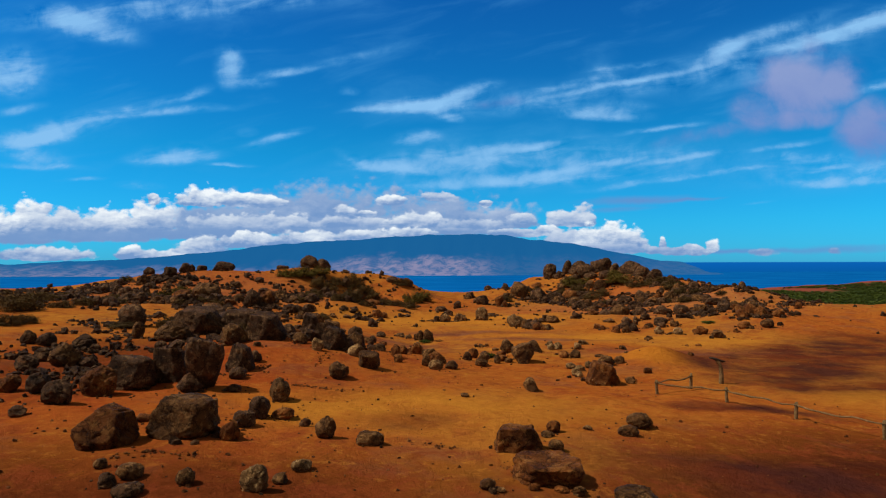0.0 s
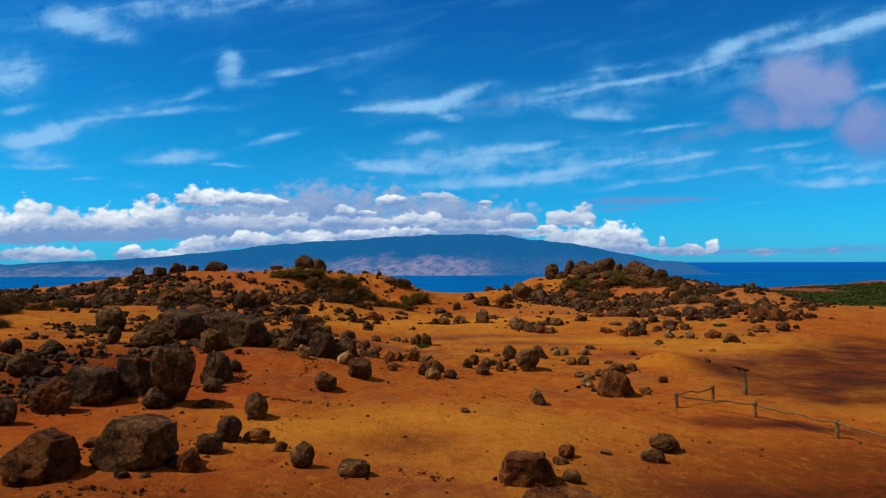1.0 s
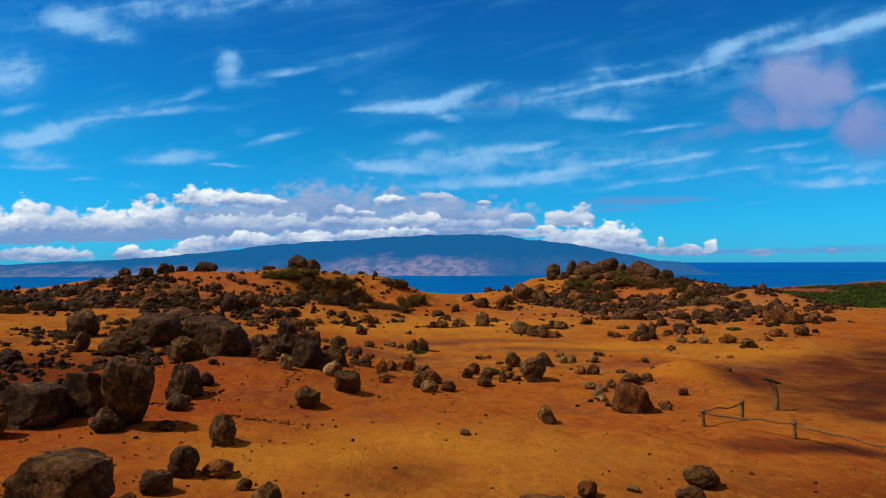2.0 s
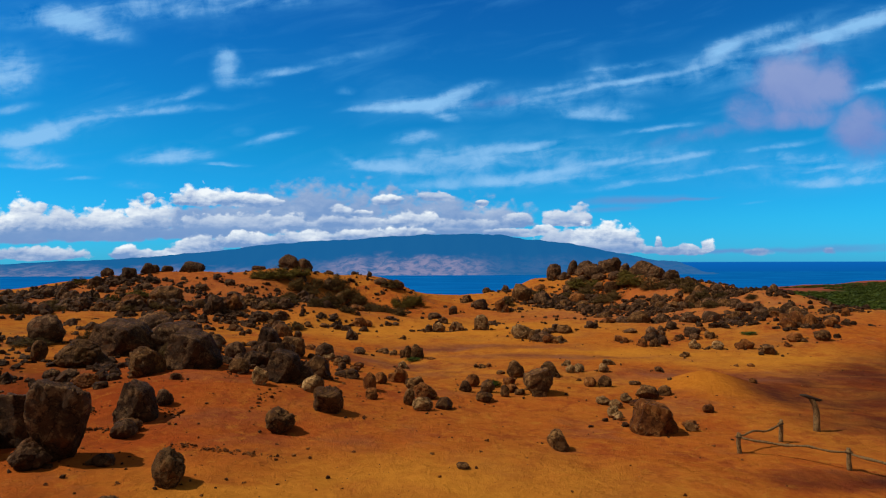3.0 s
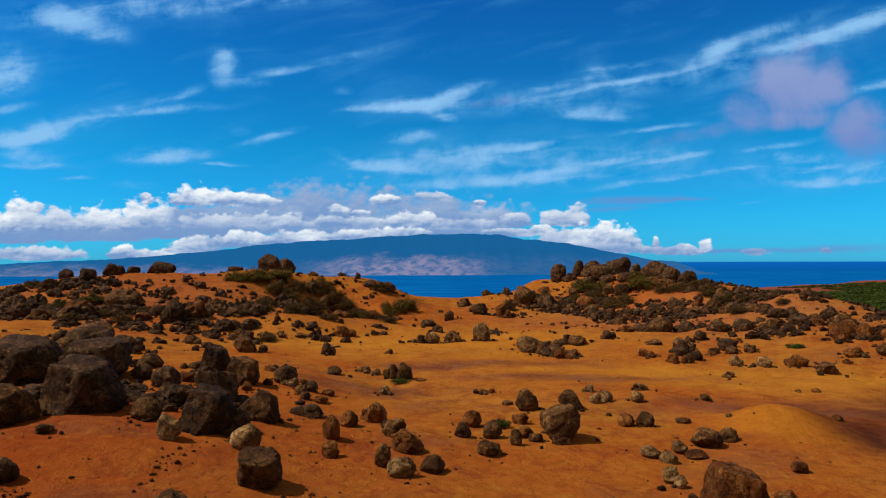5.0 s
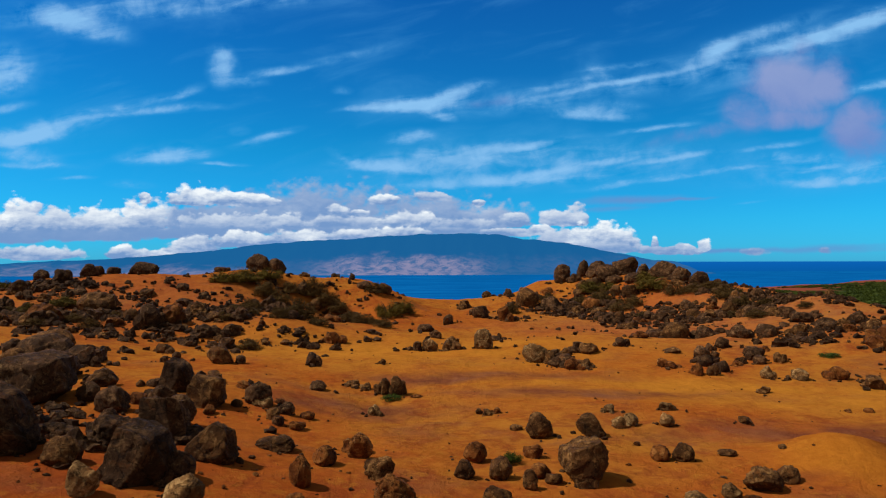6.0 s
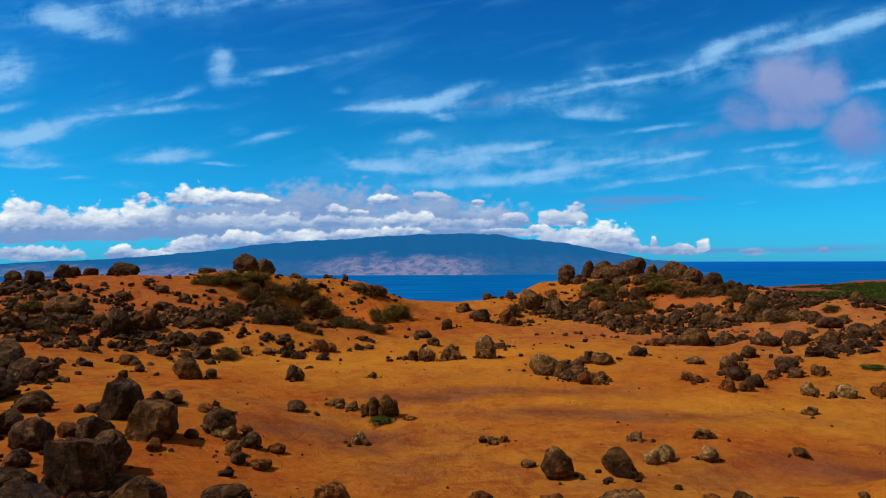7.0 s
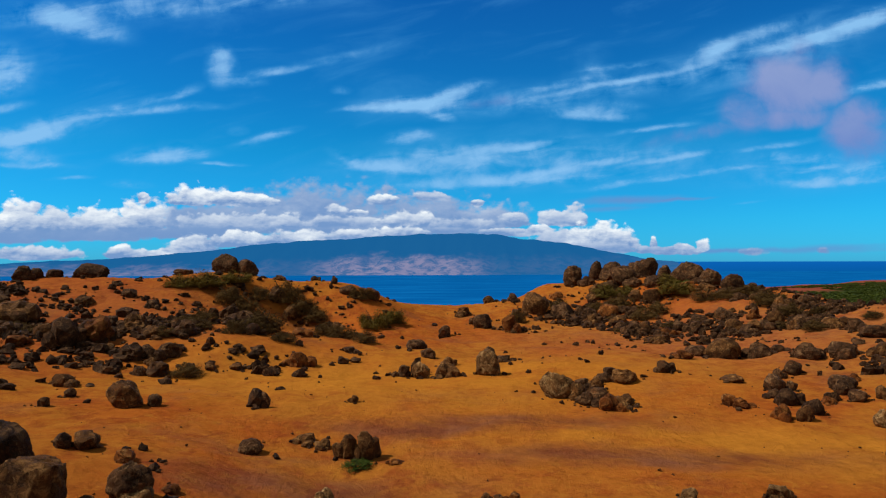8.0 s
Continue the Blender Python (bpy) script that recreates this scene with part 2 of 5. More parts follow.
# the mauve cloud
w2 = warped(0.045, 9.0, 5.0)
mauve = streaks(w2, MAUVE, over=1.0)
lump = N.math("SUBTRACT", N.noise(w2, 11.0, 8.0, 0.60, 0.2), 0.46)
mauve = N.ramp(N.math("ADD", mauve, N.math("MULTIPLY", N.math("MULTIPLY", lump, 1.7), N.ramp(mauve, 0.0, 0.35))), 0.02, 0.95, 0.0, 0.94)
mauve = N.math("MULTIPLY", mauve, front, clamp=True)
mauve_col = N.mix(N.ramp(N.math("ADD", N.math("MULTIPLY", N.math("SUBTRACT", v_, 0.25), 7.0), N.math("MULTIPLY", lump, 1.2)), -0.6, 0.7), (1.65, 2.6, 5.9), (2.7, 3.5, 6.3))
# flat grey lens clouds
w4 = warped(0.022, 14.0, 5.0)
lens = N.math("MULTIPLY", streaks(w4, LENS), front, clamp=True)
# heaped clouds low over the island: flat bases, billowing tops
w3 = warped(0.010, 26.0, 5.0)


def billow(at, k=1.0):
    a = N.noise(N.mapping(at, scale=(1.4, 1, 1)), 30.0 * k, 9.0, 0.60, 0.2)
    b = N.voronoi(N.mapping(at, scale=(1.3, 1, 1)), 46.0 * k, "SMOOTH_F1")
    return N.math("ADD", N.math("MULTIPLY", N.math("SUBTRACT", a, 0.5), 1.2), N.math("MULTIPLY", N.math("SUBTRACT", 0.4, b), 0.55))


puff, small = billow(w3), billow(w3, 2.4)
edge_noise = N.math("ADD", N.math("MULTIPLY", puff, 0.75), N.math("MULTIPLY", small, 0.65))
# the light falls from the upper left
facing = N.math("ADD", N.math("MULTIPLY", N.math("SUBTRACT", puff, billow(N.vec("ADD", w3, (-0.0045, 0.0075, 0)))), 0.55),
                N.math("MULTIPLY", N.math("SUBTRACT", small, billow(N.vec("ADD", w3, (-0.002, 0.0035, 0)), 2.4)), 0.40))
thick = N.math("MULTIPLY", N.math("SUBTRACT", N.noise(N.mapping(w3, (5, 2, 0), scale=(2.2, 0.75, 1)), 24.0, 7.0, 0.62), 0.5), 2.2)
relief = N.math("ADD", facing, thick)
# one heap, laid over the sky behind it
HEAP, g, gi = group("heap", (("Behind", "Color"), ("At", "Vector"), ("Edge", "Float"), ("Relief", "Float"), ("Front", "Float"), ("Base", "Vector"), ("Length", "Float"),
                             ("Height", "Float"), ("White", "Float"), ("Soft", "Float")), "Color")
off = g.add("ShaderNodeSeparateXYZ")
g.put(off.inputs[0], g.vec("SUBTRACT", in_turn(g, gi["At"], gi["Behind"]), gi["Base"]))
du, dv = g.math("DIVIDE", off.outputs[0], gi["Length"]), g.math("DIVIDE", off.outputs[1], gi["Height"])
up = g.math("MAXIMUM", dv, g.math("MULTIPLY", off.outputs[1], -1 / 0.007))
reach = g.math("SQRT", g.math("ADD", g.math("MULTIPLY", du, du), g.math("MULTIPLY", up, up)))
dense = g.math("MULTIPLY", g.ramp(g.math("SUBTRACT", gi["Edge"], reach), -1.12, gi["Soft"]), gi["Front"])
lit = g.math("ADD", g.ramp(dv, 0.0, 0.9, 0.12, 1.0, "LINEAR"), g.math("MULTIPLY", gi["Relief"], 1.35))
lit = g.math("MULTIPLY", lit, gi["White"], clamp=True)
g.put(g.add("NodeGroupOutput").inputs[0], g.mix(dense, gi["Behind"], g.mix(lit, (1.75, 3.15, 5.9), (8.9, 9.5, 9.9))))

c4 = N.mix(cirrus, blue, N.mix(N.ramp(cirrus, 0.10, 0.65), (1.1, 4.6, 8.6), (2.7, 5.6, 9.0)))
c4 = N.mix(mauve, c4, mauve_col)
c4 = N.mix(lens, c4, (1.25, 2.9, 6.2))
for u, v, a, h, white in BANK_BACK + BANK_ROLL + BANK_LOW + HEAPS:
    c4 = use(HEAP, c4, w3, edge_noise, relief, front, (u, v, 0), a, h, white, -0.86 if white > 0.3 else -0.60)
# the open sea goes on to the horizon
deep = N.mix(N.ramp(v_, -0.02, -0.002), (0.02, 1.05, 3.8), (0.03, 1.20, 4.6))
c5 = N.mix(N.ramp(dz, -0.0032, -0.0020, kind="LINEAR"), deep, c4)
bg = N.add("ShaderNodeBackground")
N.put(bg.inputs[0], c5)
bg.inputs[1].default_value = 0.1
N.put(N.add("ShaderNodeOutputWorld").inputs[0], bg.outputs[0])


# ---------------------------------------------------------------- materials
def material(name):
    m = bpy.data.materials.new(name)
    m.use_nodes = True
    n = Nodes(m.node_tree)
    b = n.add("ShaderNodeBsdfPrincipled")
    n.put(n.add("ShaderNodeOutputMaterial").inputs[0], b.outputs[0])
    return m, n, b


def soil_material():
    m, n, b = material("iron_rich_soil")
    pos = n.add("ShaderNodeNewGeometry").outputs["Position"]
    flat = n.mapping(pos, scale=(1, 1, 4))
    broad = n.noise(flat, 0.075, 4.0, 0.55, 0.4)
    mid = n.noise(flat, 0.35, 7.0, 0.62, 0.15)
    fine = n.noise(pos, 3.2, 8.0, 0.68)
    grit = n.noise(pos, 26.0, 6.0, 0.7)

    def area(x, y, a, c, turn=0.0, soft=0.2):
        q = n.vec("LENGTH", n.mapping(n.vec("ADD", n.vec("MULTIPLY", pos, (1, 1, 0)),
                                            n.vec("MULTIPLY", n.vec("SUBTRACT", n.noise(flat, 0.16, 5.0, 0.6, 0.0, 1), (0.5, 0.5, 0.5)), (4.5, 4.5, 0))),
                                      (x, y, 0), (0, 0, radians(turn)), (a, c, 1)))
        return n.ramp(q, 1.2, soft)

    ochre, orange, red, maroon, yellow = (0.475, 0.176, 0.016), (0.44, 0.122, 0.012), (0.35, 0.066, 0.009), (0.070, 0.021, 0.010), (0.55, 0.212, 0.016)
    col = n.mix(n.ramp(broad, 0.40, 0.60), orange, ochre)
    streak = n.noise(n.mapping(flat, rot=(0, 0, 0.15), scale=(1.1, 1.0, 1)), 0.6, 8.0, 0.70, 0.5)
    col = n.mix(n.ramp(streak, 0.47, 0.66, 0.0, 0.55), col, red)
    # redder earth on the near left slope and round the hills
    redness = n.math("ADD", n.math("ADD", area(-10, 25, 14, 17), area(-3, 6, 24, 8)), n.math("ADD", n.math("MULTIPLY", area(-24, 66, 16, 16), 0.6), n.math("MULTIPLY", area(24, 80, 12, 9), 0.3)), clamp=True)
    col = n.mix(n.math("MULTIPLY", redness, n.ramp(mid, 0.25, 0.65, 1.0, 0.65)), col, red)
    # paler orange-brown earth on the hillsides
    hillside = n.math("ADD", area(22, 68, 20, 16), n.math("MULTIPLY", area(-24, 64, 20, 14), 0.7), clamp=True)
    col = n.mix(n.math("MULTIPLY", hillside, 0.62), col, n.mix(n.ramp(mid, 0.4, 0.6), (0.34, 0.120, 0.034), (0.42, 0.150, 0.030)))
    # a darker umber red over the flat ground in front and at the left
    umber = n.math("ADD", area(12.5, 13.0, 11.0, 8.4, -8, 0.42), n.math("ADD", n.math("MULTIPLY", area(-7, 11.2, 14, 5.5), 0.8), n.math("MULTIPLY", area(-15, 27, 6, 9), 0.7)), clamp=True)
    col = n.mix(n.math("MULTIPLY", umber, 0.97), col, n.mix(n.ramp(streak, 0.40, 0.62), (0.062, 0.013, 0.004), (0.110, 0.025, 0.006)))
    # muted brown stains
    col = n.mix(n.ramp(n.noise(n.mapping(flat, (7, 3, 0), scale=(1.3, 1.0, 1)), 0.28, 7.0, 0.62, 0.3), 0.52, 0.66, 0.0, 0.45), col, (0.21, 0.078, 0.026))
    # redder blotches a stride or two across
    col = n.mix(n.ramp(n.noise(n.mapping(flat, (2, 9, 0), scale=(0.9, 1.0, 1)), 0.9, 8.0, 0.72, 0.4), 0.48, 0.62, 0.0, 0.6), col, (0.27, 0.056, 0.011))
    # ochre flecks where the crust is broken
    flecks = n.noise(n.mapping(flat, scale=(1.1, 1.0, 1)), 2.3, 9.0, 0.76, 0.3)
    col = n.mix(n.math("MULTIPLY", n.ramp(flecks, 0.52, 0.64, 0.0, 0.8), n.math("MULTIPLY", n.ramp(redness, 0.2, 0.9, 1.0, 0.6), n.ramp(umber, 0.2, 0.9, 1.0, 0.22))), col, ochre)
    # yellow ochre wash in the hollow
    wash = n.math("ADD", n.math("ADD", area(17, 43, 9, 2.2, 3), area(-1.5, 21.2, 8, 3.2, 4)), n.math("ADD", area(17, 26, 4, 4.5, -40), n.math("ADD", area(0, 55, 17, 8), area(10, 45, 11, 3.5, -4))), clamp=True)
    veins = n.noise(n.mapping(flat, rot=(0, 0, 0.3), scale=(1.3, 1.0, 1)), 0.4, 7.0, 0.62, 0.4)
    col = n.mix(n.math("MULTIPLY", wash, n.ramp(veins, 0.34, 0.60, 0.35, 0.95)), col, yellow)
    # muted maroon and violet-brown stains across the hollow
    stain = n.math("ADD", n.math("ADD", area(15, 37.6, 10, 2.2, -2), area(-2.4, 41.2, 5, 1.8, 4)), n.math("ADD", area(2.6, 47.2, 7, 1.6, 3), area(7, 43.6, 8, 1.3, -3)), clamp=True)
    tongues = n.noise(n.mapping(flat, rot=(0, 0, -0.3), scale=(1.4, 1.0, 1)), 0.4, 7.0, 0.62, 0.4)
    col = n.mix(n.math("MULTIPLY", stain, n.ramp(tongues, 0.34, 0.60, 0.30, 0.88)), col, n.mix(n.ramp(mid, 0.42, 0.6), (0.17, 0.050, 0.018), (0.22, 0.082, 0.030)))
    # dark maroon patches
    dark_patch = n.math("ADD", n.math("ADD", n.math("ADD", area(18.5, 34.5, 9.5, 4.2, 58), n.math("ADD", area(27, 41, 8, 5, 35), area(15.5, 34.2, 4.5, 3.4))), n.math("ADD", area(9.5, 15.4, 7.0, 2.2, -6), n.math("MULTIPLY", n.math("ADD", area(20, 29, 7, 4, 20), area(26, 35, 8, 6)), 0.65))),
                  n.math("ADD", area(16, 28.6, 5.5, 1.8, -20), n.math("ADD", area(11, 23.2, 4, 1.0, -14), n.math("MULTIPLY", area(-1.2, 19.8, 2.0, 1.3, -10), 0.7))), clamp=True)
    dark_patch = n.math("MULTIPLY", dark_patch, n.ramp(tongues, 0.30, 0.60, 0.5, 1.0))
    col = n.mix(n.math("MULTIPLY", dark_patch, 0.96), col, n.mix(n.ramp(mid, 0.4, 0.65), maroon, (0.15, 0.032, 0.008)))
    # the low coastal plain: green scrub, red earth towards its shore
    sp = n.add("ShaderNodeSeparateXYZ")
    n.put(sp.inputs[0], pos)
    plain = n.mix(n.ramp(n.math("ADD", n.math("ADD", sp.outputs[1], n.math("MULTIPLY", sp.outputs[0], -0.75)), n.math("MULTIPLY", n.noise(pos, 0.006, 4.0), 500.0)), 900.0, 1050.0),
                  (0.042, 0.062, 0.012), (0.27, 0.070, 0.026))
    col = n.mix(n.ramp(sp.outputs[2], -18.0, -40.0), col, plain)
    col = n.mix(n.math("MULTIPLY", area(11.0, 34.0, 2.3, 1.8), 0.75), col, (0.54, 0.190, 0.012))
    # grain, dark crumbs and pale dust
    col = n.mix(n.ramp(fine, 0.3, 0.75, 0.0, 0.45), col, n.mix(1.0, col, (0.55, 0.48, 0.5), "MULTIPLY"))
    col = n.mix(n.ramp(grit, 0.60, 0.78, 0.0, 0.55), col, (0.10, 0.035, 0.012))
    col = n.mix(n.ramp(n.noise(pos, 9.0, 7.0, 0.7), 0.62, 0.8, 0.0, 0.35), col, (0.55, 0.27, 0.07))
    col = n.mix(1.0, col, (0.85, 0.85, 1.35), "MULTIPLY")
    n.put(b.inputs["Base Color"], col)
    b.inputs["Roughness"].default_value, b.inputs["Specular IOR Level"].default_value = 0.95, 0.0
    h = n.math("ADD", n.math("MULTIPLY", fine, 0.7), n.math("MULTIPLY", grit, 0.25))
    n.put(b.inputs["Normal"], n.bump(h, 1.0, 0.12, n.bump(mid, 0.6, 0.5)))
    return m


def rock_material(name, dark, brown, light, patchy, lichen=0.5):
    m, n, b = material(name)
    pos = n.add("ShaderNodeNewGeometry").outputs["Position"]
    rnd = n.add("ShaderNodeObjectInfo").outputs["Random"]
    isle = n.add("ShaderNodeNewGeometry").outputs["Random Per Island"]
    at = n.vec("ADD", pos, n.vec("MULTIPLY", n.add("ShaderNodeObjectInfo").outputs["Location"], (0.37, 0.61, 0.9)))
    wob = n.vec("ADD", at, n.vec("MULTIPLY", n.noise(at, 2.4, 5.0, 0.65, 0.0, 1), (0.7, 0.7, 0.7)))
    big = n.noise(at, 1.3, 5.0, 0.6, 0.5)
    crust = n.noise(at, 4.5, 10.0, 0.72, 0.6)
    fine = n.noise(at, 30.0, 7.0, 0.72)
    pits = n.ramp(n.voronoi(wob, 11.0), 0.06, 0.34)
    crack = n.ramp(n.voronoi(wob, 2.1, "DISTANCE_TO_EDGE"), 0.0, 0.05)
    col = n.mix(n.ramp(big, 0.38, 0.64), dark, brown)
    col = n.mix(n.math("MULTIPLY", n.ramp(crust, 0.48, 0.60, 0.0, patchy), n.ramp(big, 0.40, 0.60, 0.25, 1.0)), col, light)
    col = n.mix(n.ramp(n.noise(at, 2.6, 6.0, 0.65, 1.0), 0.54, 0.70, 0.0, 0.45), col, (0.17, 0.060, 0.015))
    spots = n.math("MULTIPLY", n.ramp(n.noise(at, 7.0, 7.0, 0.68, 0.4), 0.60, 0.65), n.ramp(n.noise(at, 1.7, 3.0), 0.46, 0.62))
    col = n.mix(n.math("MULTIPLY", spots, lichen), col, (0.52, 0.38, 0.20))
    tone = n.math("ADD", n.math("MULTIPLY", rnd, 0.6), n.math("MULTIPLY", isle, 0.4))
    col = n.mix(1.0, col, n.mix(tone, (0.55, 0.50, 0.45), (1.40, 1.28, 1.15)), "MULTIPLY")
    # pits and cracks darkened in the colour, in place of shade; grain on top
    worn = n.math("MULTIPLY", n.ramp(pits, 0.0, 1.0, 0.6, 1.0), n.ramp(crack, 0.0, 1.0, 0.42, 1.0))
    worn = n.math("MULTIPLY", worn, n.ramp(fine, 0.35, 0.62, 0.80, 1.08))
    col = n.mix(1.0, n.mix(1.0, col, worn, "MULTIPLY"), (1.06, 1.0, 0.88), "MULTIPLY")
    n.put(b.inputs["Base Color"], col)
    n.put(b.inputs["Roughness"], n.ramp(crust, 0.3, 0.7, 0.55, 0.9))
    b.inputs["Specular IOR Level"].default_value = 0.06
    h = n.math("ADD", n.math("MULTIPLY", crust, 0.8), n.math("ADD", n.math("MULTIPLY", pits, 0.14), n.math("ADD", n.math("MULTIPLY", fine, 0.10), n.math("MULTIPLY", crack, 0.16))))
    n.put(b.inputs["Normal"], n.bump(h, 1.0, 0.13))
    return m


def leaf_material(name, a, c):
    m, n, b = material(name)
    isle = n.add("ShaderNodeNewGeometry").outputs["Random Per Island"]
    pos = n.add("ShaderNodeNewGeometry").outputs["Position"]
    col = n.mix(isle, a, c)
    col = n.mix(n.ramp(n.noise(pos, 1.3, 4.0), 0.4, 0.7, 0.0, 0.6), col, n.mix(1.0, col, (0.6, 0.5, 0.4), "MULTIPLY"))
    col = n.mix(n.ramp(n.noise(pos, 0.03, 4.0, 0.6), 0.36, 0.60, 0.0, 0.65), col, n.mix(1.0, col, (0.40, 0.48, 0.55), "MULTIPLY"))
    n.put(b.inputs["Base Color"], col)
    b.inputs["Roughness"].default_value, b.inputs["Specular IOR Level"].default_value = 0.8, 0.05
    return m


def wood_material():
    m, n, b = material("weathered_timber")
    pos = n.add("ShaderNodeNewGeometry").outputs["Position"]
    grain = n.noise(n.mapping(pos, scale=(0.12, 0.12, 0.6)), 6.0, 7.0, 0.7, 1.0)
    blot = n.noise(pos, 4.0, 4.0, 0.6)
    col = n.mix(n.ramp(grain, 0.35, 0.65), (0.065, 0.036, 0.014), (0.27, 0.16, 0.065))
    col = n.mix(n.ramp(blot, 0.5, 0.75, 0.0, 0.6), col, (0.36, 0.20, 0.08))
    n.put(b.inputs["Base Color"], col)
    b.inputs["Roughness"].default_value, b.inputs["Specular IOR Level"].default_value = 0.9, 0.1
    n.put(b.inputs["Normal"], n.bump(grain, 0.8, 0.03))
    return m


def sea_material():
    m, n, b = material("sea_water")
    pos = n.add("ShaderNodeNewGeometry").outputs["Position"]
    swell = n.noise(n.mapping(pos, scale=(3.0, 1.0, 1)), 0.010, 6.0, 0.6)
    n.put(b.inputs["Base Color"], n.mix(n.ramp(swell, 0.35, 0.7), (0.001, 0.090, 0.32), (0.003, 0.130, 0.41)))
    b.inputs["Roughness"].default_value, b.inputs["Specular IOR Level"].default_value = 0.55, 0.0
    n.put(b.inputs["Normal"], n.bump(n.noise(pos, 0.05, 4.0), 0.3, 1.0))
    return m


def island_material():
    """Far slopes through kilometres of air: haze painted over the ground colour by emission."""
    m, n, b = material("island_slopes")
    pos = n.add("ShaderNodeNewGeometry").outputs["Position"]
    big = n.noise(pos, 0.0046, 8.0, 0.66, 0.3)
    gully = n.noise(pos, 0.016, 7.0, 0.62, 0.6)
    s = n.add("ShaderNodeSeparateXYZ")
    n.put(s.inputs[0], pos)
    low = n.ramp(n.math("ADD", n.math("ADD", s.outputs[2], n.ramp(s.outputs[0], -800.0, -1500.0, 0.0, 62.0)), n.math("MULTIPLY", n.math("SUBTRACT", big, 0.5), 200.0)), 60.0, -25.0)
    reach = n.math("ADD", n.math("MULTIPLY", n.ramp(s.outputs[0], -950.0, -600.0), n.ramp(s.outputs[0], 420.0, 60.0)),
                   n.math("MULTIPLY", n.ramp(s.outputs[0], -1000.0, -1500.0), 0.75), clamp=True)
    bare = n.math("MULTIPLY", n.math("MULTIPLY", low, n.math("ADD", 0.12, n.math("MULTIPLY", reach, 0.88))), n.ramp(gully, 0.36, 0.60, 0.2, 1.0))
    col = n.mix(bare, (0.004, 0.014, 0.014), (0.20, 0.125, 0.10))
    n.put(b.inputs["Base Color"], col)
    b.inputs["Roughness"].default_value, b.inputs["Specular IOR Level"].default_value = 1.0, 0.0
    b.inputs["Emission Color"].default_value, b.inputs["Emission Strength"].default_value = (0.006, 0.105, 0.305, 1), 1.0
    return m


SOIL = soil_material()
BASALT = rock_material("weathered_basalt", (0.055, 0.027, 0.012), (0.115, 0.057, 0.021), (0.28, 0.165, 0.072), 0.85, 0.4)
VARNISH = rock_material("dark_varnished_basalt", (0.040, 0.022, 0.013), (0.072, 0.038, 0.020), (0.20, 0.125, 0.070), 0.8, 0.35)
PALE = rock_material("pale_weathered_rock", (0.095, 0.052, 0.022), (0.19, 0.112, 0.048), (0.42, 0.30, 0.16), 0.85, 0.6)
RUST = rock_material("rusty_basalt", (0.070, 0.024, 0.007), (0.19, 0.070, 0.018), (0.30, 0.155, 0.055), 0.7, 0.4)
OLIVE = leaf_material("olive_leaves", (0.088, 0.062, 0.012), (0.17, 0.120, 0.022))
DRY = leaf_material("dry_leaves", (0.072, 0.042, 0.014), (0.145, 0.082, 0.024))
GREEN = leaf_material("green_leaves", (0.038, 0.058, 0.010), (0.095, 0.120, 0.018))
TWIG = leaf_material("dry_twig", (0.05, 0.03, 0.02), (0.09, 0.06, 0.04))
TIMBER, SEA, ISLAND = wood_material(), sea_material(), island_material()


# ---------------------------------------------------------------- ground
LOW_MOUNDS = [  # x, y, height, half-widths
    (0, 4, 0.58, 14, 9),
    (-8, 17, 0.37, 6, 7),
    (3, 19, 0.36, 5, 6),
    (-18, 22, -0.08, 10, 10),
    (-8, 30, 1.02, 4.5, 4.5),
    (-2, 29, 0.22, 4, 5),
    (-9, 39, 0.39, 5, 5),
    (-22, 44, -0.22, 8, 8),
    (-2, 42, -0.45, 4, 5),
    (44, 42, 0.28, 10, 10),
    (11.5, 35.3, 0.53, 1.7, 1.3),
]
HILLS = [
    (-18, 56, 0.16, 6, 5),
    (-11, 62, 0.72, 5, 5),
    (-28, 75, 2.23, 12, 9),
    (-16, 80, 2.67, 7, 8),
    (-7, 80, 1.66, 5, 8),
    (4, 99, 0.92, 12, 9),
    (22, 93, 3.43, 8, 9),
    (15, 101, 1.33, 8, 8),
    (30, 79, 2.36, 9, 8),
    (25, 54, 1.04, 6, 6),
    (12, 59, 0.37, 7, 7),
    (42, 68, 1.46, 14, 18),
]
FAR_HILLS = [
    (-4, 90, 0.68, 7, 6),
    (10, 84, 0.60, 5, 5),
    (23, 64, 0.59, 5, 5),
    (-12, 54, -0.64, 5, 4),
    (-6, 57, -0.45, 4, 4),
    (-10, 73, -2.41, 4, 4),
    (-8, 83, 0.74, 4, 4),
    (-37, 72, 0.14, 7, 6),
    (32, 67, 1.75, 5, 6),
    (28, 86, 1.09, 5, 5),
    (12, 98, 0.68, 4, 5),
    (7, 89, 0.85, 3.5, 6),
    (-19, 81, -0.15, 4, 4),
]


def smooth(a, b, x):
    t = np.clip((np.asarray(x, float) - a) / (b - a), 0, 1)
    return t * t * (3 - 2 * t)


LATTICE = np.random.RandomState(5).rand(256, 256)


def value_noise(x, y):
    xi, yi = np.floor(x).astype(int), np.floor(y).astype(int)
    fx, fy = x - xi, y - yi
    fx, fy = fx * fx * (3 - 2 * fx), fy * fy * (3 - 2 * fy)
    g = lambda i, j: LATTICE[(xi + i) % 256, (yi + j) % 256]
    return (g(0, 0) * (1 - fx) + g(1, 0) * fx) * (1 - fy) + (g(0, 1) * (1 - fx) + g(1, 1) * fx) * fy


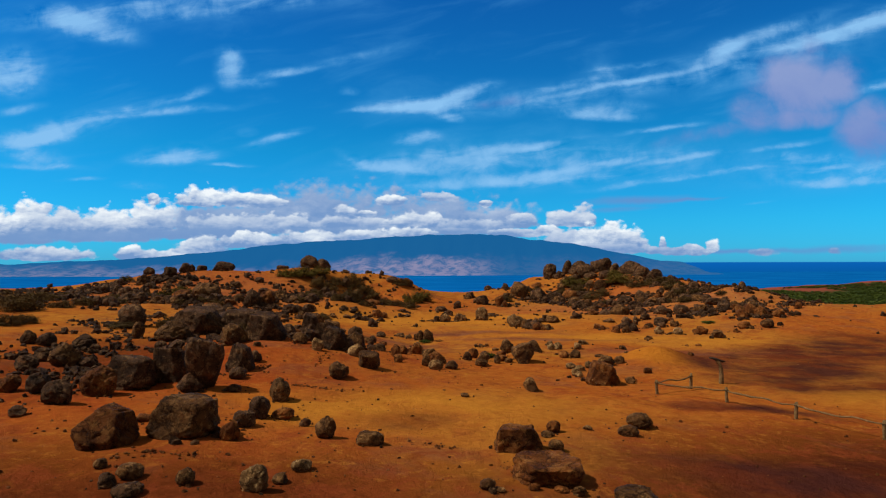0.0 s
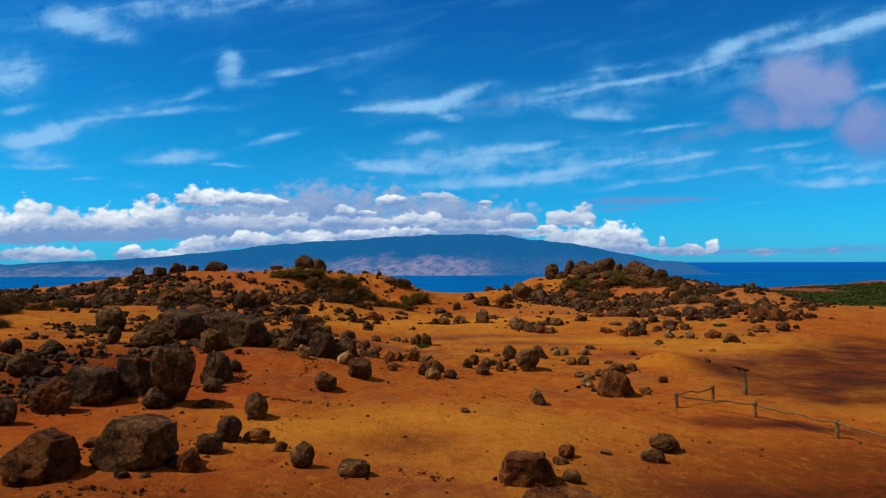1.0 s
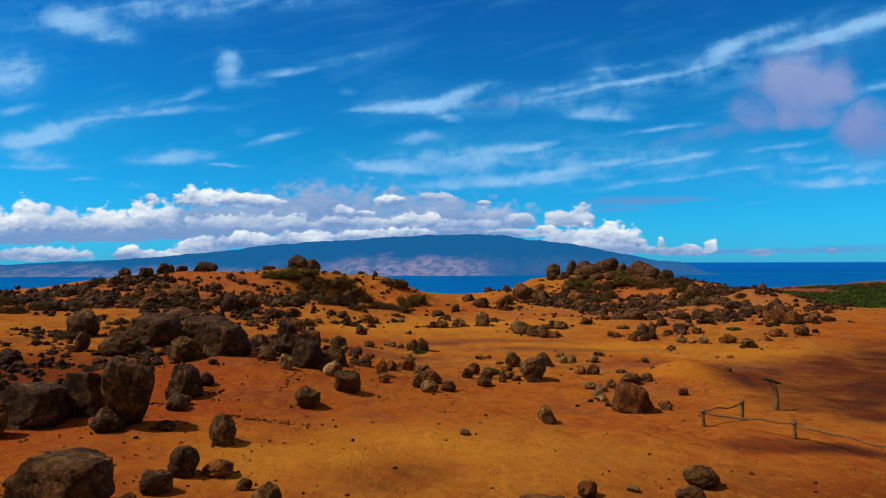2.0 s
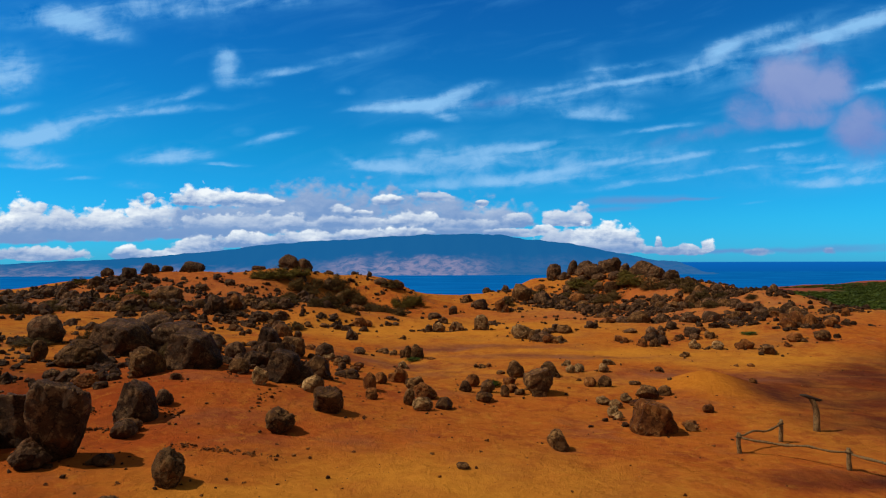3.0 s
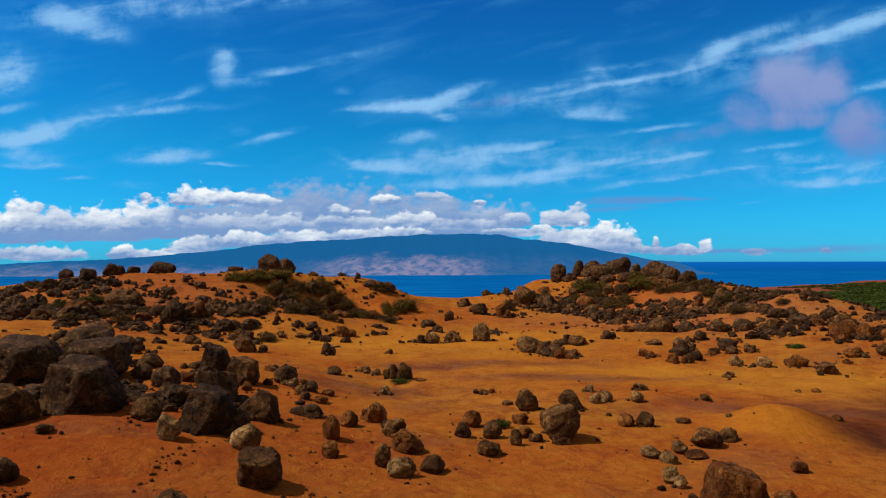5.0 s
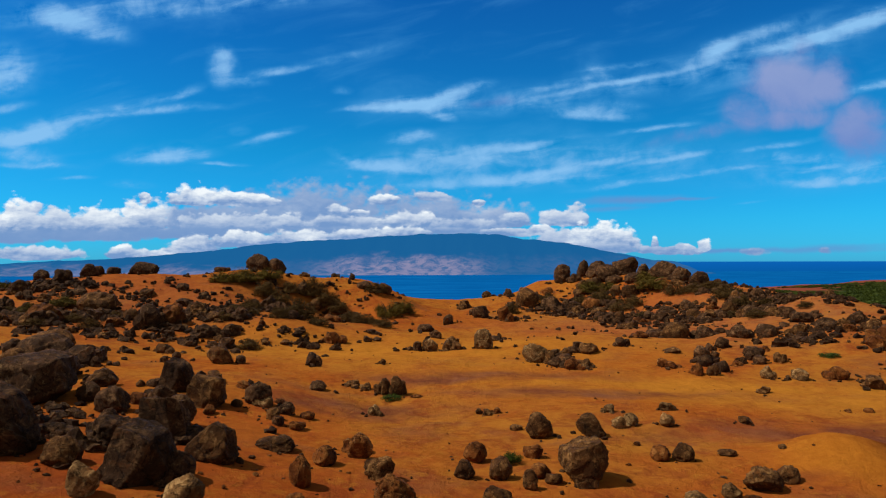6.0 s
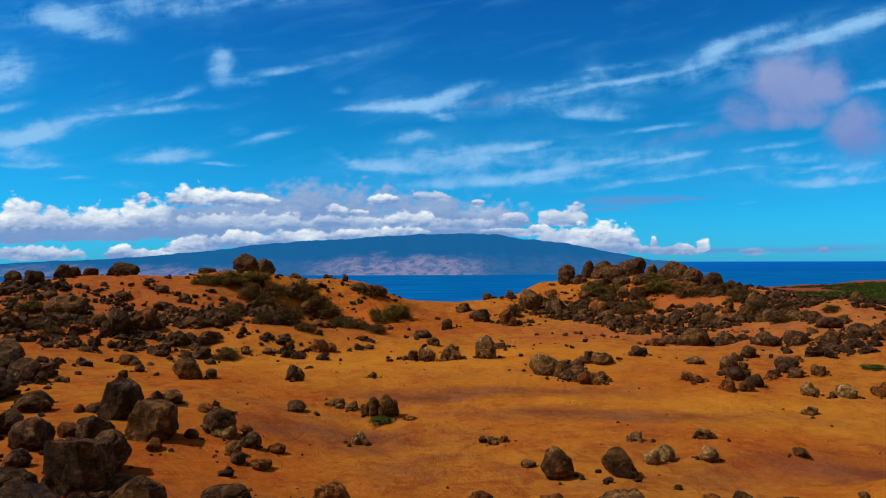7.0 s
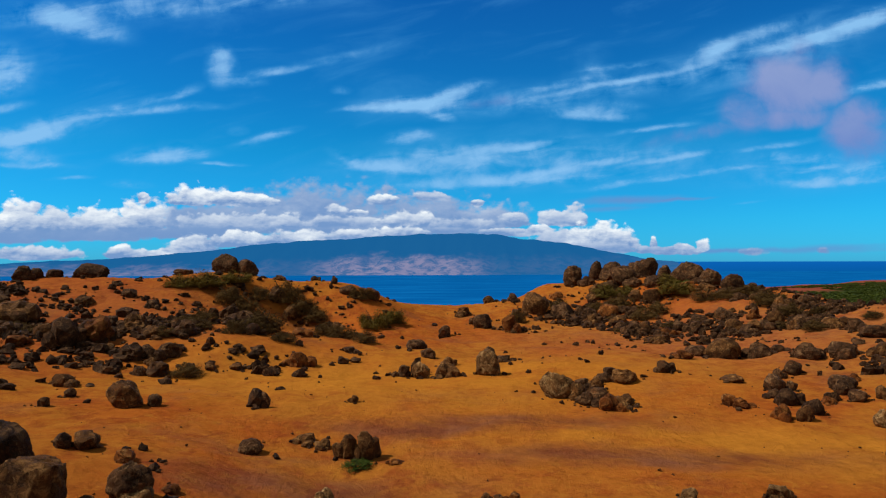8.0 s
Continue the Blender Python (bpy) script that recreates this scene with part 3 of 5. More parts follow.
def fbm(x, y, octaves=4):
    s, a = 0.0, 0.5
    for k in range(octaves):
        s = s + a * (value_noise(x * 2 ** k + 17 * k, y * 2 ** k + 31 * k) - 0.5)
        a *= 0.5
    return s


def ground(x, y):
    x, y = np.asarray(x, float), np.asarray(y, float)
    z = 2.491 / (1 + np.exp(np.clip((x + 14) / 8, -40, 40))) + 0.060
    for cx, cy, h, a, c in LOW_MOUNDS + HILLS + FAR_HILLS:
        z = z + h * np.exp(-((x - cx) / a) ** 2 - ((y - cy) / c) ** 2)
    z = z + 0.30 * fbm(x * 0.22, y * 0.22, 3) * smooth(0, 12, y) + 0.22 * fbm(x * 0.55 + 40, y * 0.75, 3) + 0.08 * fbm(x * 1.3, y * 1.3, 3) + 0.03 * fbm(x * 4.0, y * 4.0, 2)
    # softly rounded humps on the hillsides
    z = z + 0.9 * fbm(x * 0.13 + 5, y * 0.16 + 2, 3) * smooth(50, 60, y) * smooth(80, 68, y) + 0.35 * fbm(x * 0.4, y * 0.4 + 8, 2) * smooth(46, 56, y)
    z = z + 0.38 * np.exp(-((x - 11.0) / 1.7) ** 2 - ((y - 34.2) / 1.6) ** 2)
    # shallow washed rills on the slopes
    z = z - 0.10 * smooth(0.06, 0.0, np.abs(fbm(x * 0.35 + 9, y * 0.2, 3))) * smooth(60, 75, y)
    # beyond the crests the land falls to the sea, on the right to a low coastal plain
    u = x / np.clip(y, 40, None)
    z = z - 1.2 * smooth(29, 36, x) * smooth(60, 68, y)
    edge = 107 - 33 * smooth(30, 42, x) - 19 * smooth(-12, -5, x) * smooth(17, 9, x) - 34 * smooth(-35, -46, x)
    coast = 1650 + 2600 * np.clip(u - 0.5, -0.05, 0.4) + 260 * fbm(u * 30 + 3, u * 0 + 1, 3)
    z = z - (96 - 30 * smooth(0.40, 0.49, u)) * smooth(edge, edge + 230, y) - 0.04 * np.clip(y - edge, 0, 60)
    z = z + smooth(0.42, 0.5, u) * smooth(700, 1300, y) * (4 + 24 * np.clip(u - 0.5, 0, 0.4) + 9 * fbm(x * 0.006, y * 0.003, 3)) - 60 * smooth(coast, coast + 90, y)
    return z - 96 * smooth(900, 1300, -x) - 60 * smooth(2500, 2900, x)


def height(x, y):
    return float(ground(x, y))


def obj(name, verts, faces, mat, smooth_shade=True):
    me = bpy.data.meshes.new(name)
    me.from_pydata([tuple(v) for v in verts], [], [tuple(f) for f in faces])
    me.materials.append(mat)
    if smooth_shade:
        me.polygons.foreach_set("use_smooth", [True] * len(me.polygons))
    me.update()
    return new(name, me)


def grid_mesh(name, xs, ys, fn, mat):
    gx, gy = np.meshgrid(xs, ys)
    v = np.stack([gx, gy, fn(gx, gy)], -1).reshape(-1, 3)
    w, h = len(xs), len(ys)
    i = (np.arange(h - 1)[:, None] * w + np.arange(w - 1)[None]).ravel()
    f = np.stack([i, i + 1, i + 1 + w, i + w], -1)
    return obj(name, v.tolist(), f.tolist(), mat)


def graded(a, b, step, lo, hi, grow=1.16):
    mid_part = np.arange(a, b + step / 2, step)
    out_hi, s, p = [], step, b
    while p < hi:
        s *= grow
        p += s
        out_hi.append(p)
    out_lo, s, p = [], step, a
    while p > lo:
        s *= grow
        p -= s
        out_lo.append(p)
    return np.array(out_lo[::-1] + mid_part.tolist() + out_hi)


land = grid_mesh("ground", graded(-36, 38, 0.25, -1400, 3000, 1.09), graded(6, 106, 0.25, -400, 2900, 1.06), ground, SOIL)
tagged(land, "bare orange and red volcanic soil with ochre streaks", "ground", kind="structure")

sea = grid_mesh("water", np.linspace(-4900, 4900, 41), np.concatenate([np.linspace(-1500, 300, 6), np.linspace(400, 4960, 30)]), lambda x, y: -84.4 + 0 * x, SEA)
tagged(sea, "deep blue ocean channel with faint swell", "sea", kind="structure")


# ---------------------------------------------------------------- the island across the channel
RIDGE_U = [-0.90, -0.70, -0.52, -0.36, -0.236, -0.13, -0.04, 0.033, 0.086, 0.13, 0.193, 0.246, 0.30, 0.372, 0.40]
RIDGE_V = [-0.004, -0.002, 0.004, 0.018, 0.030, 0.037, 0.041, 0.045, 0.042, 0.033, 0.027, 0.018, 0.007, -0.003, -0.02]
SHORE, CREST = 4000.0, 4550.0


def island(x, y):
    crest = np.interp(x / CREST, RIDGE_U, RIDGE_V) * CREST + 5.6
    crest = crest + 26 * fbm(x * 0.006 + 3, x * 0.0 + 7, 4)
    t = np.clip((y - SHORE - 60 * fbm(x * 0.004, x * 0 + 2, 3)) / (CREST - SHORE), 0, 1.5)
    rise = np.where(t < 1, 0.55 * t + 0.45 * t ** 2.2, 1 - 1.4 * (t - 1))
    z = -88 + (crest + 88) * rise
    return z + 55 * fbm(x * 0.011, y * 0.004, 4) * np.sin(np.clip(t, 0, 1) * np.pi)


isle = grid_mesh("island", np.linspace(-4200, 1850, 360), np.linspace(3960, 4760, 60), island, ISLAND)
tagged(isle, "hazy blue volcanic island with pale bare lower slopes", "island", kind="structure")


# ---------------------------------------------------------------- rocks
def ball(level):
    bm = bmesh.new()
    bmesh.ops.create_icosphere(bm, subdivisions=level, radius=1.0)
    v = np.array([x.co[:] for x in bm.verts])
    f = [[x.index for x in face.verts] for face in bm.faces]
    bm.free()
    return v, f


def rock_shape(level, seed, flare=0.0, rough=1.0, cuts=(), layered=0.0):
    """A weathered boulder: split faces, worn edges, crust, pits and cracks; it fills 1 x 1 x 1 and stands on z = 0.
    cuts: split faces of its own, as a normal and a distance; layered: how far its beds stand out."""
    r = np.random.RandomState(seed)
    v, f = ball(level)
    p_ = r.uniform(1.9, 2.9)
    v = v / (np.abs(v) ** p_).sum(1)[:, None] ** (1 / p_)          # between a ball and a block
    if not cuts:
        turn = np.array(Euler(r.uniform(-0.4, 0.4, 3)).to_matrix())
        v = (v * r.uniform(0.8, 1.12, 3)) @ turn.T
    faces_ = [(np.array(n, float) / np.linalg.norm(n), d, 0.95) for n, d in cuts]
    for _ in range(r.randint(7, 13) if not cuts else 5):
        n = r.normal(size=3)
        faces_.append((n / np.linalg.norm(n), r.uniform(0.66, 0.98), r.uniform(0.7, 0.97)))
    for n, d, k in faces_:
        over = v @ n - d
        v = v - np.outer(np.where(over > 0, over * k, 0), n)
    off = Vector(r.uniform(-50, 50, 3))
    out = []
    for p in v:
        p = Vector(p)
        d = 0.13 * noise.fractal(p * 1.2 + off, 1.0, 2.0, 3)
        d += 0.055 * rough * (0.35 - noise.turbulence(p * 2.4 + off, 4, True, amplitude_scale=0.55, frequency_scale=2.1))
        d -= 0.07 * rough * max(0.0, 1 - abs(noise.noise(p * 1.6 - off)) * 10)          # cracks
        d -= 0.05 * rough * max(0.0, noise.noise(p * 3.3 + off * 2) - 0.15)              # scooped hollows
        if layered:
            d += layered * math.sin(p.z * 16 + 2.0 * noise.noise(p * 1.5 + off))
        if level > 3:
            d += 0.014 * rough * noise.fractal(p * 9.0 - off, 0.8, 2.0, 3)
        out.append((p * (1 + d))[:])
    v = np.array(out)
    v[:, 2] = np.where(v[:, 2] < 0, v[:, 2] * 0.7, v[:, 2])
    lo, hi = v.min(0), v.max(0)
    v = (v - (lo + hi) / 2) / (hi - lo)
    v[:, 2] += 0.5
    if flare:
        k = 1 - flare * (1 - np.clip(v[:, 2] * 1.25, 0, 1)) ** 1.2
        v[:, :2] *= k[:, None]
    me = bpy.data.meshes.new("rock")
    me.from_pydata(v.tolist(), [], f)
    me.polygons.foreach_set("use_smooth", [True] * len(me.polygons))
    me.update()
    return me


def broken_pattern(seed):
    """Where the rough blocks of a shattered boulder lie, within 1 x 1 x 1."""
    r = np.random.RandomState(seed)
    rows = []
    for k in range(r.randint(5, 9)):
        s_ = 0.70 if k == 0 else r.uniform(0.28, 0.55)
        a, d = r.uniform(0, 6.28), 0.0 if k == 0 else r.uniform(0.22, 0.38)
        turn = r.uniform(-30, 30, 3)
        rows.append((BLOCKS[r.randint(len(BLOCKS))], pose(d * math.cos(a), d * math.sin(a), 0.02 if k == 0 else r.uniform(-0.06, 0.14), turn[0], turn[1], r.uniform(0, 360))
                     @ Matrix.Diagonal((s_, s_, s_ * (1.1 if k == 0 else 1.0), 1))))
    return rows


ROCKS_FINE = [rock_shape(5, 100 + k, rough=1.7) for k in range(9)]
ROCKS_MID = [rock_shape(4, 200 + k, rough=1.9) for k in range(14)]
ROCKS_FAR = [rock_shape(3, 300 + k, rough=2.8) for k in range(14)]
BLOCKS = [rock_shape(2, 500 + k, rough=2.4) for k in range(9)]
for me in BLOCKS + ROCKS_FAR[4:]:
    me.polygons.foreach_set("use_smooth", [False] * len(me.polygons))
ROCKS_BROKEN = [broken_pattern(400 + k) for k in range(9)]
SHAPES = {}


def with_material(me, mat):
    key = (me.name, mat.name)
    if key not in SHAPES:
        c = me.copy()
        c.materials.append(mat)
        SHAPES[key] = c
    return SHAPES[key]


pick = random.Random(11)
PLACED = []


def size_word(w):
    return "large" if w > 1.3 else "medium-sized" if w > 0.7 else "small"


def rock_thing(x, y, w, h, mat=None, shape=None, spin=None, where="on bare orange soil", sink=0.16, group="scattered boulders", solid=False):
    far = y > 52
    pool = ROCKS_FINE if (w > 0.75 and y < 36) else ROCKS_FAR if far and not solid else ROCKS_MID
    crumbled = shape is None and not solid and y > 40 and pick.random() < (0.75 if h < 1.0 else 0.45)
    me = shape or pick.choice(ROCKS_BROKEN if crumbled else pool)
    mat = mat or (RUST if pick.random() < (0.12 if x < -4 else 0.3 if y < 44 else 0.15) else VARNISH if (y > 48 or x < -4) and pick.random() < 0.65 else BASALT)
    if crumbled:
        ob = new("shattered_boulder")
        for block, m in me:
            piece = new("block", with_material(block, mat))
            piece.parent = ob
            piece.matrix_local = m
    else:
        ob = new("boulder" if w > 0.6 else "rock", with_material(me, mat))
    h = h * (1.22 if crumbled else 1.04)
    d = w * pick.uniform(0.8, 1.0)
    spin = pick.uniform(0, 360) if spin is None else spin
    a = abs(math.sin(radians(spin * 2)))
    z = min(height(x, y), height(x, y - 0.35 * d), height(x + 0.3 * w, y), height(x - 0.3 * w, y))
    tilt = pick.uniform(-7, 7)
    ob.matrix_world = pose(x, y, z - sink * h, tilt, -tilt * 0.7, 0) @ Matrix.Diagonal((w * 1.03, d, h * (1 + sink), 1)) @ pose(0, 0, 0, 0, 0, spin)
    kind = {"dark_varnished_basalt": "dark varnished basalt", "weathered_basalt": "dark brown pitted basalt", "rusty_basalt": "rust-brown basalt", "pale_weathered_rock": "pale tan lichen-flecked"}[mat.name]
    tagged(ob, "%s %s%s boulder %s" % (size_word(w), "shattered " if crumbled else "", kind, where), "boulder" if w > 0.6 else "rock", group)
    PLACED.append((x, y, w))
    return ob


NEAR_LEFT = [(-6.75, 16.33, 1.68, 0.99), (-8.39, 15.43, 1.50, 0.92), (-10.11, 23.26, 1.26, 1.25), (-11.11, 22.19, 1.70, 1.14), (-11.49, 20.89, 1.14, 0.94), (-11.78, 19.09, 0.87, 0.70), (-13.21, 20.45, 0.81, 0.63), (-8.33, 25.33, 1.11, 1.08), (-7.94, 23.95, 0.59, 0.42), (-5.58, 18.58, 0.62, 0.62), (-5.64, 17.58, 0.62, 0.43), (-5.55, 16.04, 0.54, 0.48), (-4.90, 18.92, 0.70, 0.36), (-3.23, 16.77, 0.53, 0.56), (-2.04, 16.55, 0.72, 0.35), (-5.26, 12.69, 0.40, 0.32), (-3.55, 13.40, 0.35, 0.21), (-6.73, 12.47, 0.37, 0.28), (-7.39, 13.44, 0.31, 0.20)]
NEAR_LEFT_MORE = [(-8.85, 21.60, 0.86, 0.62), (-6.50, 12.92, 0.52, 0.29), (-6.15, 12.16, 0.64, 0.23), (-12.04, 17.65, 0.47, 0.30), (-7.44, 22.01, 0.47, 0.25), (-4.06, 18.08, 0.32, 0.25), (-8.47, 17.61, 0.53, 0.20), (-15.76, 25.89, 1.28, 0.93), (-17.26, 29.95, 1.16, 0.73), (-16.39, 24.54, 0.87, 0.60), (-14.50, 20.94, 0.81, 0.57), (-20.16, 30.38, 0.76, 0.64), (-19.13, 30.09, 0.75, 0.61), (-14.88, 26.11, 0.69, 0.37), (-17.10, 26.64, 0.85, 0.57), (-6.20, 16.06, 0.31, 0.25), (-6.02, 16.44, 0.26, 0.20)]
NEAR_RIGHT = [(1.75, 16.27, 1.21, 0.60), (2.23, 14.29, 1.54, 0.52), (3.03, 18.38, 0.42, 0.34), (2.78, 17.76, 0.38, 0.18), (5.82, 19.33, 0.78, 0.42), (5.18, 18.35, 0.58, 0.29), (3.96, 13.45, 0.88, 0.28), (0.81, 13.23, 0.33, 0.23), (1.06, 13.21, 0.28, 0.10), (1.83, 13.51, 0.26, 0.15), (2.76, 13.44, 0.33, 0.19), (2.40, 13.55, 0.36, 0.11), (2.78, 16.38, 0.43, 0.26), (3.33, 25.47, 0.63, 0.53), (8.13, 28.33, 0.45, 0.27), (0.59, 22.93, 0.32, 0.15), (4.10, 18.74, 0.30, 0.13)]
BASIN_RIGHT = [(6.83, 28.04, 1.46, 0.99), (8.21, 28.69, 0.48, 0.22), (8.12, 32.74, 0.88, 0.51), (8.94, 33.11, 0.54, 0.38), (7.46, 31.84, 0.61, 0.20), (3.92, 32.97, 1.17, 0.97), (5.05, 37.07, 0.90, 0.65), (3.45, 37.14, 0.82, 0.75), (1.33, 34.47, 0.62, 0.52), (1.84, 33.08, 0.65, 0.51), (1.64, 31.28, 0.66, 0.38), (1.01, 32.92, 0.50, 0.45), (2.93, 34.82, 0.51, 0.34), (2.89, 33.22, 0.51, 0.31), (2.52, 32.36, 0.35, 0.45), (3.13, 32.79, 0.43, 0.22), (6.36, 34.73, 0.55, 0.38), (6.93, 34.65, 0.62, 0.44)]
BASIN_RIGHT_MORE = [(10.70, 38.99, 0.47, 0.24), (1.85, 40.77, 0.35, 0.22), (2.16, 40.59, 0.40, 0.27), (2.45, 40.79, 0.40, 0.27), (9.55, 30.46, 0.41, 0.27), (8.37, 35.21, 0.52, 0.19), (13.35, 34.93, 0.36, 0.21), (15.98, 40.63, 0.35, 0.17), (15.26, 40.70, 0.25, 0.16), (2.85, 37.99, 0.41, 0.19), (9.79, 35.00, 0.24, 0.12), (6.22, 36.31, 0.21, 0.11)]
SLOPE_RIGHT = [(18.91, 44.50, 1.18, 0.66), (17.91, 50.24, 0.67, 0.63), (17.43, 52.00, 1.11, 0.57), (16.83, 50.14, 0.67, 0.43), (14.25, 48.59, 0.77, 0.66), (14.71, 52.24, 0.91, 0.65), (17.07, 55.10, 0.83, 0.64), (15.56, 49.90, 0.53, 0.37), (13.92, 43.91, 0.56, 0.32), (18.49, 46.49, 1.14, 0.65), (22.35, 48.00, 0.94, 0.58), (23.93, 47.73, 1.06, 0.69), (6.61, 50.20, 1.26, 0.79), (7.05, 49.29, 0.97, 0.65), (8.89, 53.73, 1.09, 0.60), (3.99, 59.64, 1.08, 0.53), (0.99, 55.40, 1.21, 0.92), (11.17, 55.18, 0.98, 0.63)]
SLOPE_RIGHT_MORE = [(13.61, 53.78, 1.02, 0.31), (12.10, 49.50, 0.78, 0.41), (19.82, 58.61, 1.46, 0.99), (21.51, 57.92, 1.84, 1.04), (22.69, 57.19, 1.18, 0.82), (16.64, 61.29, 1.89, 1.12), (18.38, 60.94, 1.79, 1.03), (26.06, 59.11, 1.89, 0.92), (24.33, 51.69, 1.86, 1.30), (25.38, 51.20, 1.30, 1.10), (26.67, 51.53, 1.10, 0.78), (32.21, 58.50, 0.73, 0.63), (6.70, 52.62, 0.78, 0.52), (7.25, 52.09, 0.70, 0.45), (7.85, 50.35, 0.60, 0.43), (21.14, 46.56, 0.48, 0.27), (22.76, 47.56, 0.50, 0.28), (15.47, 52.21, 0.56, 0.46), (18.56, 52.93, 0.64, 0.40)]
MOUND_LEFT = [(-4.39, 25.53, 0.83, 0.64), (-3.40, 27.47, 0.93, 0.71), (-5.42, 30.00, 1.43, 1.08), (-4.76, 31.86, 1.18, 0.83), (-4.75, 30.17, 0.68, 0.61), (-7.02, 30.08, 0.74, 0.52), (-6.94, 32.00, 1.05, 0.63), (-6.80, 35.02, 1.06, 0.86), (-7.00, 37.80, 1.23, 1.00), (-8.79, 30.60, 2.01, 1.35), (-14.38, 36.64, 3.08, 1.52), (-9.93, 29.41, 1.20, 0.95), (-13.71, 33.48, 0.77, 0.57), (-17.01, 46.04, 2.04, 1.07), (-17.59, 44.42, 1.12, 0.62)]
MOUND_LEFT_MORE = [(-3.69, 34.04, 0.83, 0.38), (-2.55, 31.21, 0.49, 0.64), (-2.35, 32.96, 0.61, 0.44), (-2.31, 29.69, 0.42, 0.37), (-1.63, 34.09, 0.68, 0.65), (-0.53, 30.96, 0.87, 0.58), (-1.04, 29.37, 0.39, 0.55), (-1.01, 32.19, 0.69, 0.51), (0.17, 29.46, 0.59, 0.40), (-4.58, 38.26, 0.59, 0.45), (-3.91, 38.33, 0.50, 0.25), (-1.97, 44.12, 0.72, 0.78), (-1.36, 44.24, 0.78, 0.95), (-0.58, 43.73, 0.50, 0.16)]
BASIN_LEFT = [(-6.46, 58.23, 1.53, 0.89), (-12.09, 46.42, 0.48, 0.33), (-14.41, 56.80, 1.25, 0.50), (-10.01, 55.71, 0.69, 0.43), (-9.00, 56.20, 0.93, 0.34), (-2.54, 49.72, 0.46, 0.30), (-1.08, 56.67, 0.86, 0.74), (-0.66, 63.62, 1.26, 0.58), (-4.39, 61.23, 1.03, 0.39), (-23.04, 47.14, 0.92, 0.51), (-21.25, 46.14, 0.89, 0.56), (-9.62, 57.79, 0.64, 0.37)]
HILL_LEFT = [(-27.24, 76.57, 2.48, 1.11), (-30.48, 73.49, 1.40, 1.07), (-30.52, 75.12, 0.89, 0.77), (-29.36, 75.50, 1.12, 0.55), (-35.01, 73.92, 1.20, 0.86), (-30.89, 70.07, 1.32, 1.00), (-17.58, 79.73, 2.02, 1.53), (-15.77, 80.21, 1.68, 1.31), (-20.39, 78.20, 1.40, 0.57), (-12.93, 80.19, 1.32, 0.53), (-10.33, 82.11, 1.11, 0.61), (-8.37, 80.87, 0.73, 0.78), (-20.79, 69.79, 1.01, 0.59), (-22.75, 67.78, 1.27, 0.66), (-18.26, 67.89, 0.98, 0.76), (-24.01, 62.78, 2.72, 1.34), (-21.15, 57.21, 1.34, 0.82), (-17.52, 56.60, 1.86, 1.63), (-16.52, 57.93, 1.36, 1.31), (-19.24, 66.11, 1.61, 0.72), (-23.11, 55.22, 2.31, 1.05), (-14.16, 59.17, 1.72, 0.76), (-12.96, 59.76, 1.42, 0.87)]
HILL_LEFT_MORE = [(-32.75, 68.62, 1.49, 0.67), (-30.90, 67.99, 1.37, 0.57), (-25.24, 54.66, 1.26, 0.78), (-28.21, 55.17, 1.65, 1.08), (-29.21, 58.49, 1.38, 0.86), (-33.64, 62.27, 1.32, 0.94), (-27.50, 66.22, 1.42, 0.64), (-25.23, 60.22, 1.10, 0.65), (-19.26, 55.95, 1.15, 0.65), (-19.00, 57.58, 0.96, 0.69), (-22.97, 72.35, 0.95, 0.41), (-15.55, 56.90, 0.71, 0.37), (-20.50, 53.09, 1.00, 0.47), (-18.24, 52.52, 0.78, 0.32), (-12.32, 76.47, 1.47, 1.21), (-11.01, 75.56, 1.89, 1.39), (-13.30, 70.96, 1.65, 1.19), (-9.88, 60.91, 1.28, 0.72), (-6.88, 78.93, 1.64, 0.79), (-5.17, 79.70, 1.54, 1.04), (-15.18, 74.26, 1.20, 0.85), (-7.53, 63.85, 1.36, 0.68), (-6.86, 73.70, 1.19, 0.72)]
HILL_RIGHT = [(15.30, 95.04, 2.04, 1.72), (18.17, 96.75, 1.35, 1.63), (19.90, 95.76, 2.21, 1.31), (19.68, 91.28, 2.50, 1.36), (22.70, 94.04, 2.73, 1.70), (24.26, 91.48, 1.54, 1.18), (25.77, 89.46, 3.11, 1.73), (25.95, 84.58, 1.79, 1.12), (26.58, 81.66, 1.71, 0.89), (9.54, 83.66, 2.50, 1.93), (12.05, 82.39, 2.34, 1.53), (6.09, 75.22, 1.55, 1.49), (8.38, 90.94, 1.39, 1.22), (4.26, 77.29, 1.71, 1.08), (2.90, 84.31, 1.78, 0.96), (5.87, 92.11, 1.27, 0.82), (1.07, 71.01, 1.24, 0.99), (15.75, 82.19, 1.85, 1.05), (16.79, 89.94, 1.78, 1.20), (19.39, 85.39, 1.93, 1.25), (20.24, 83.78, 1.64, 1.22), (26.90, 77.48, 1.50, 0.89), (26.58, 74.04, 1.63, 1.27)]
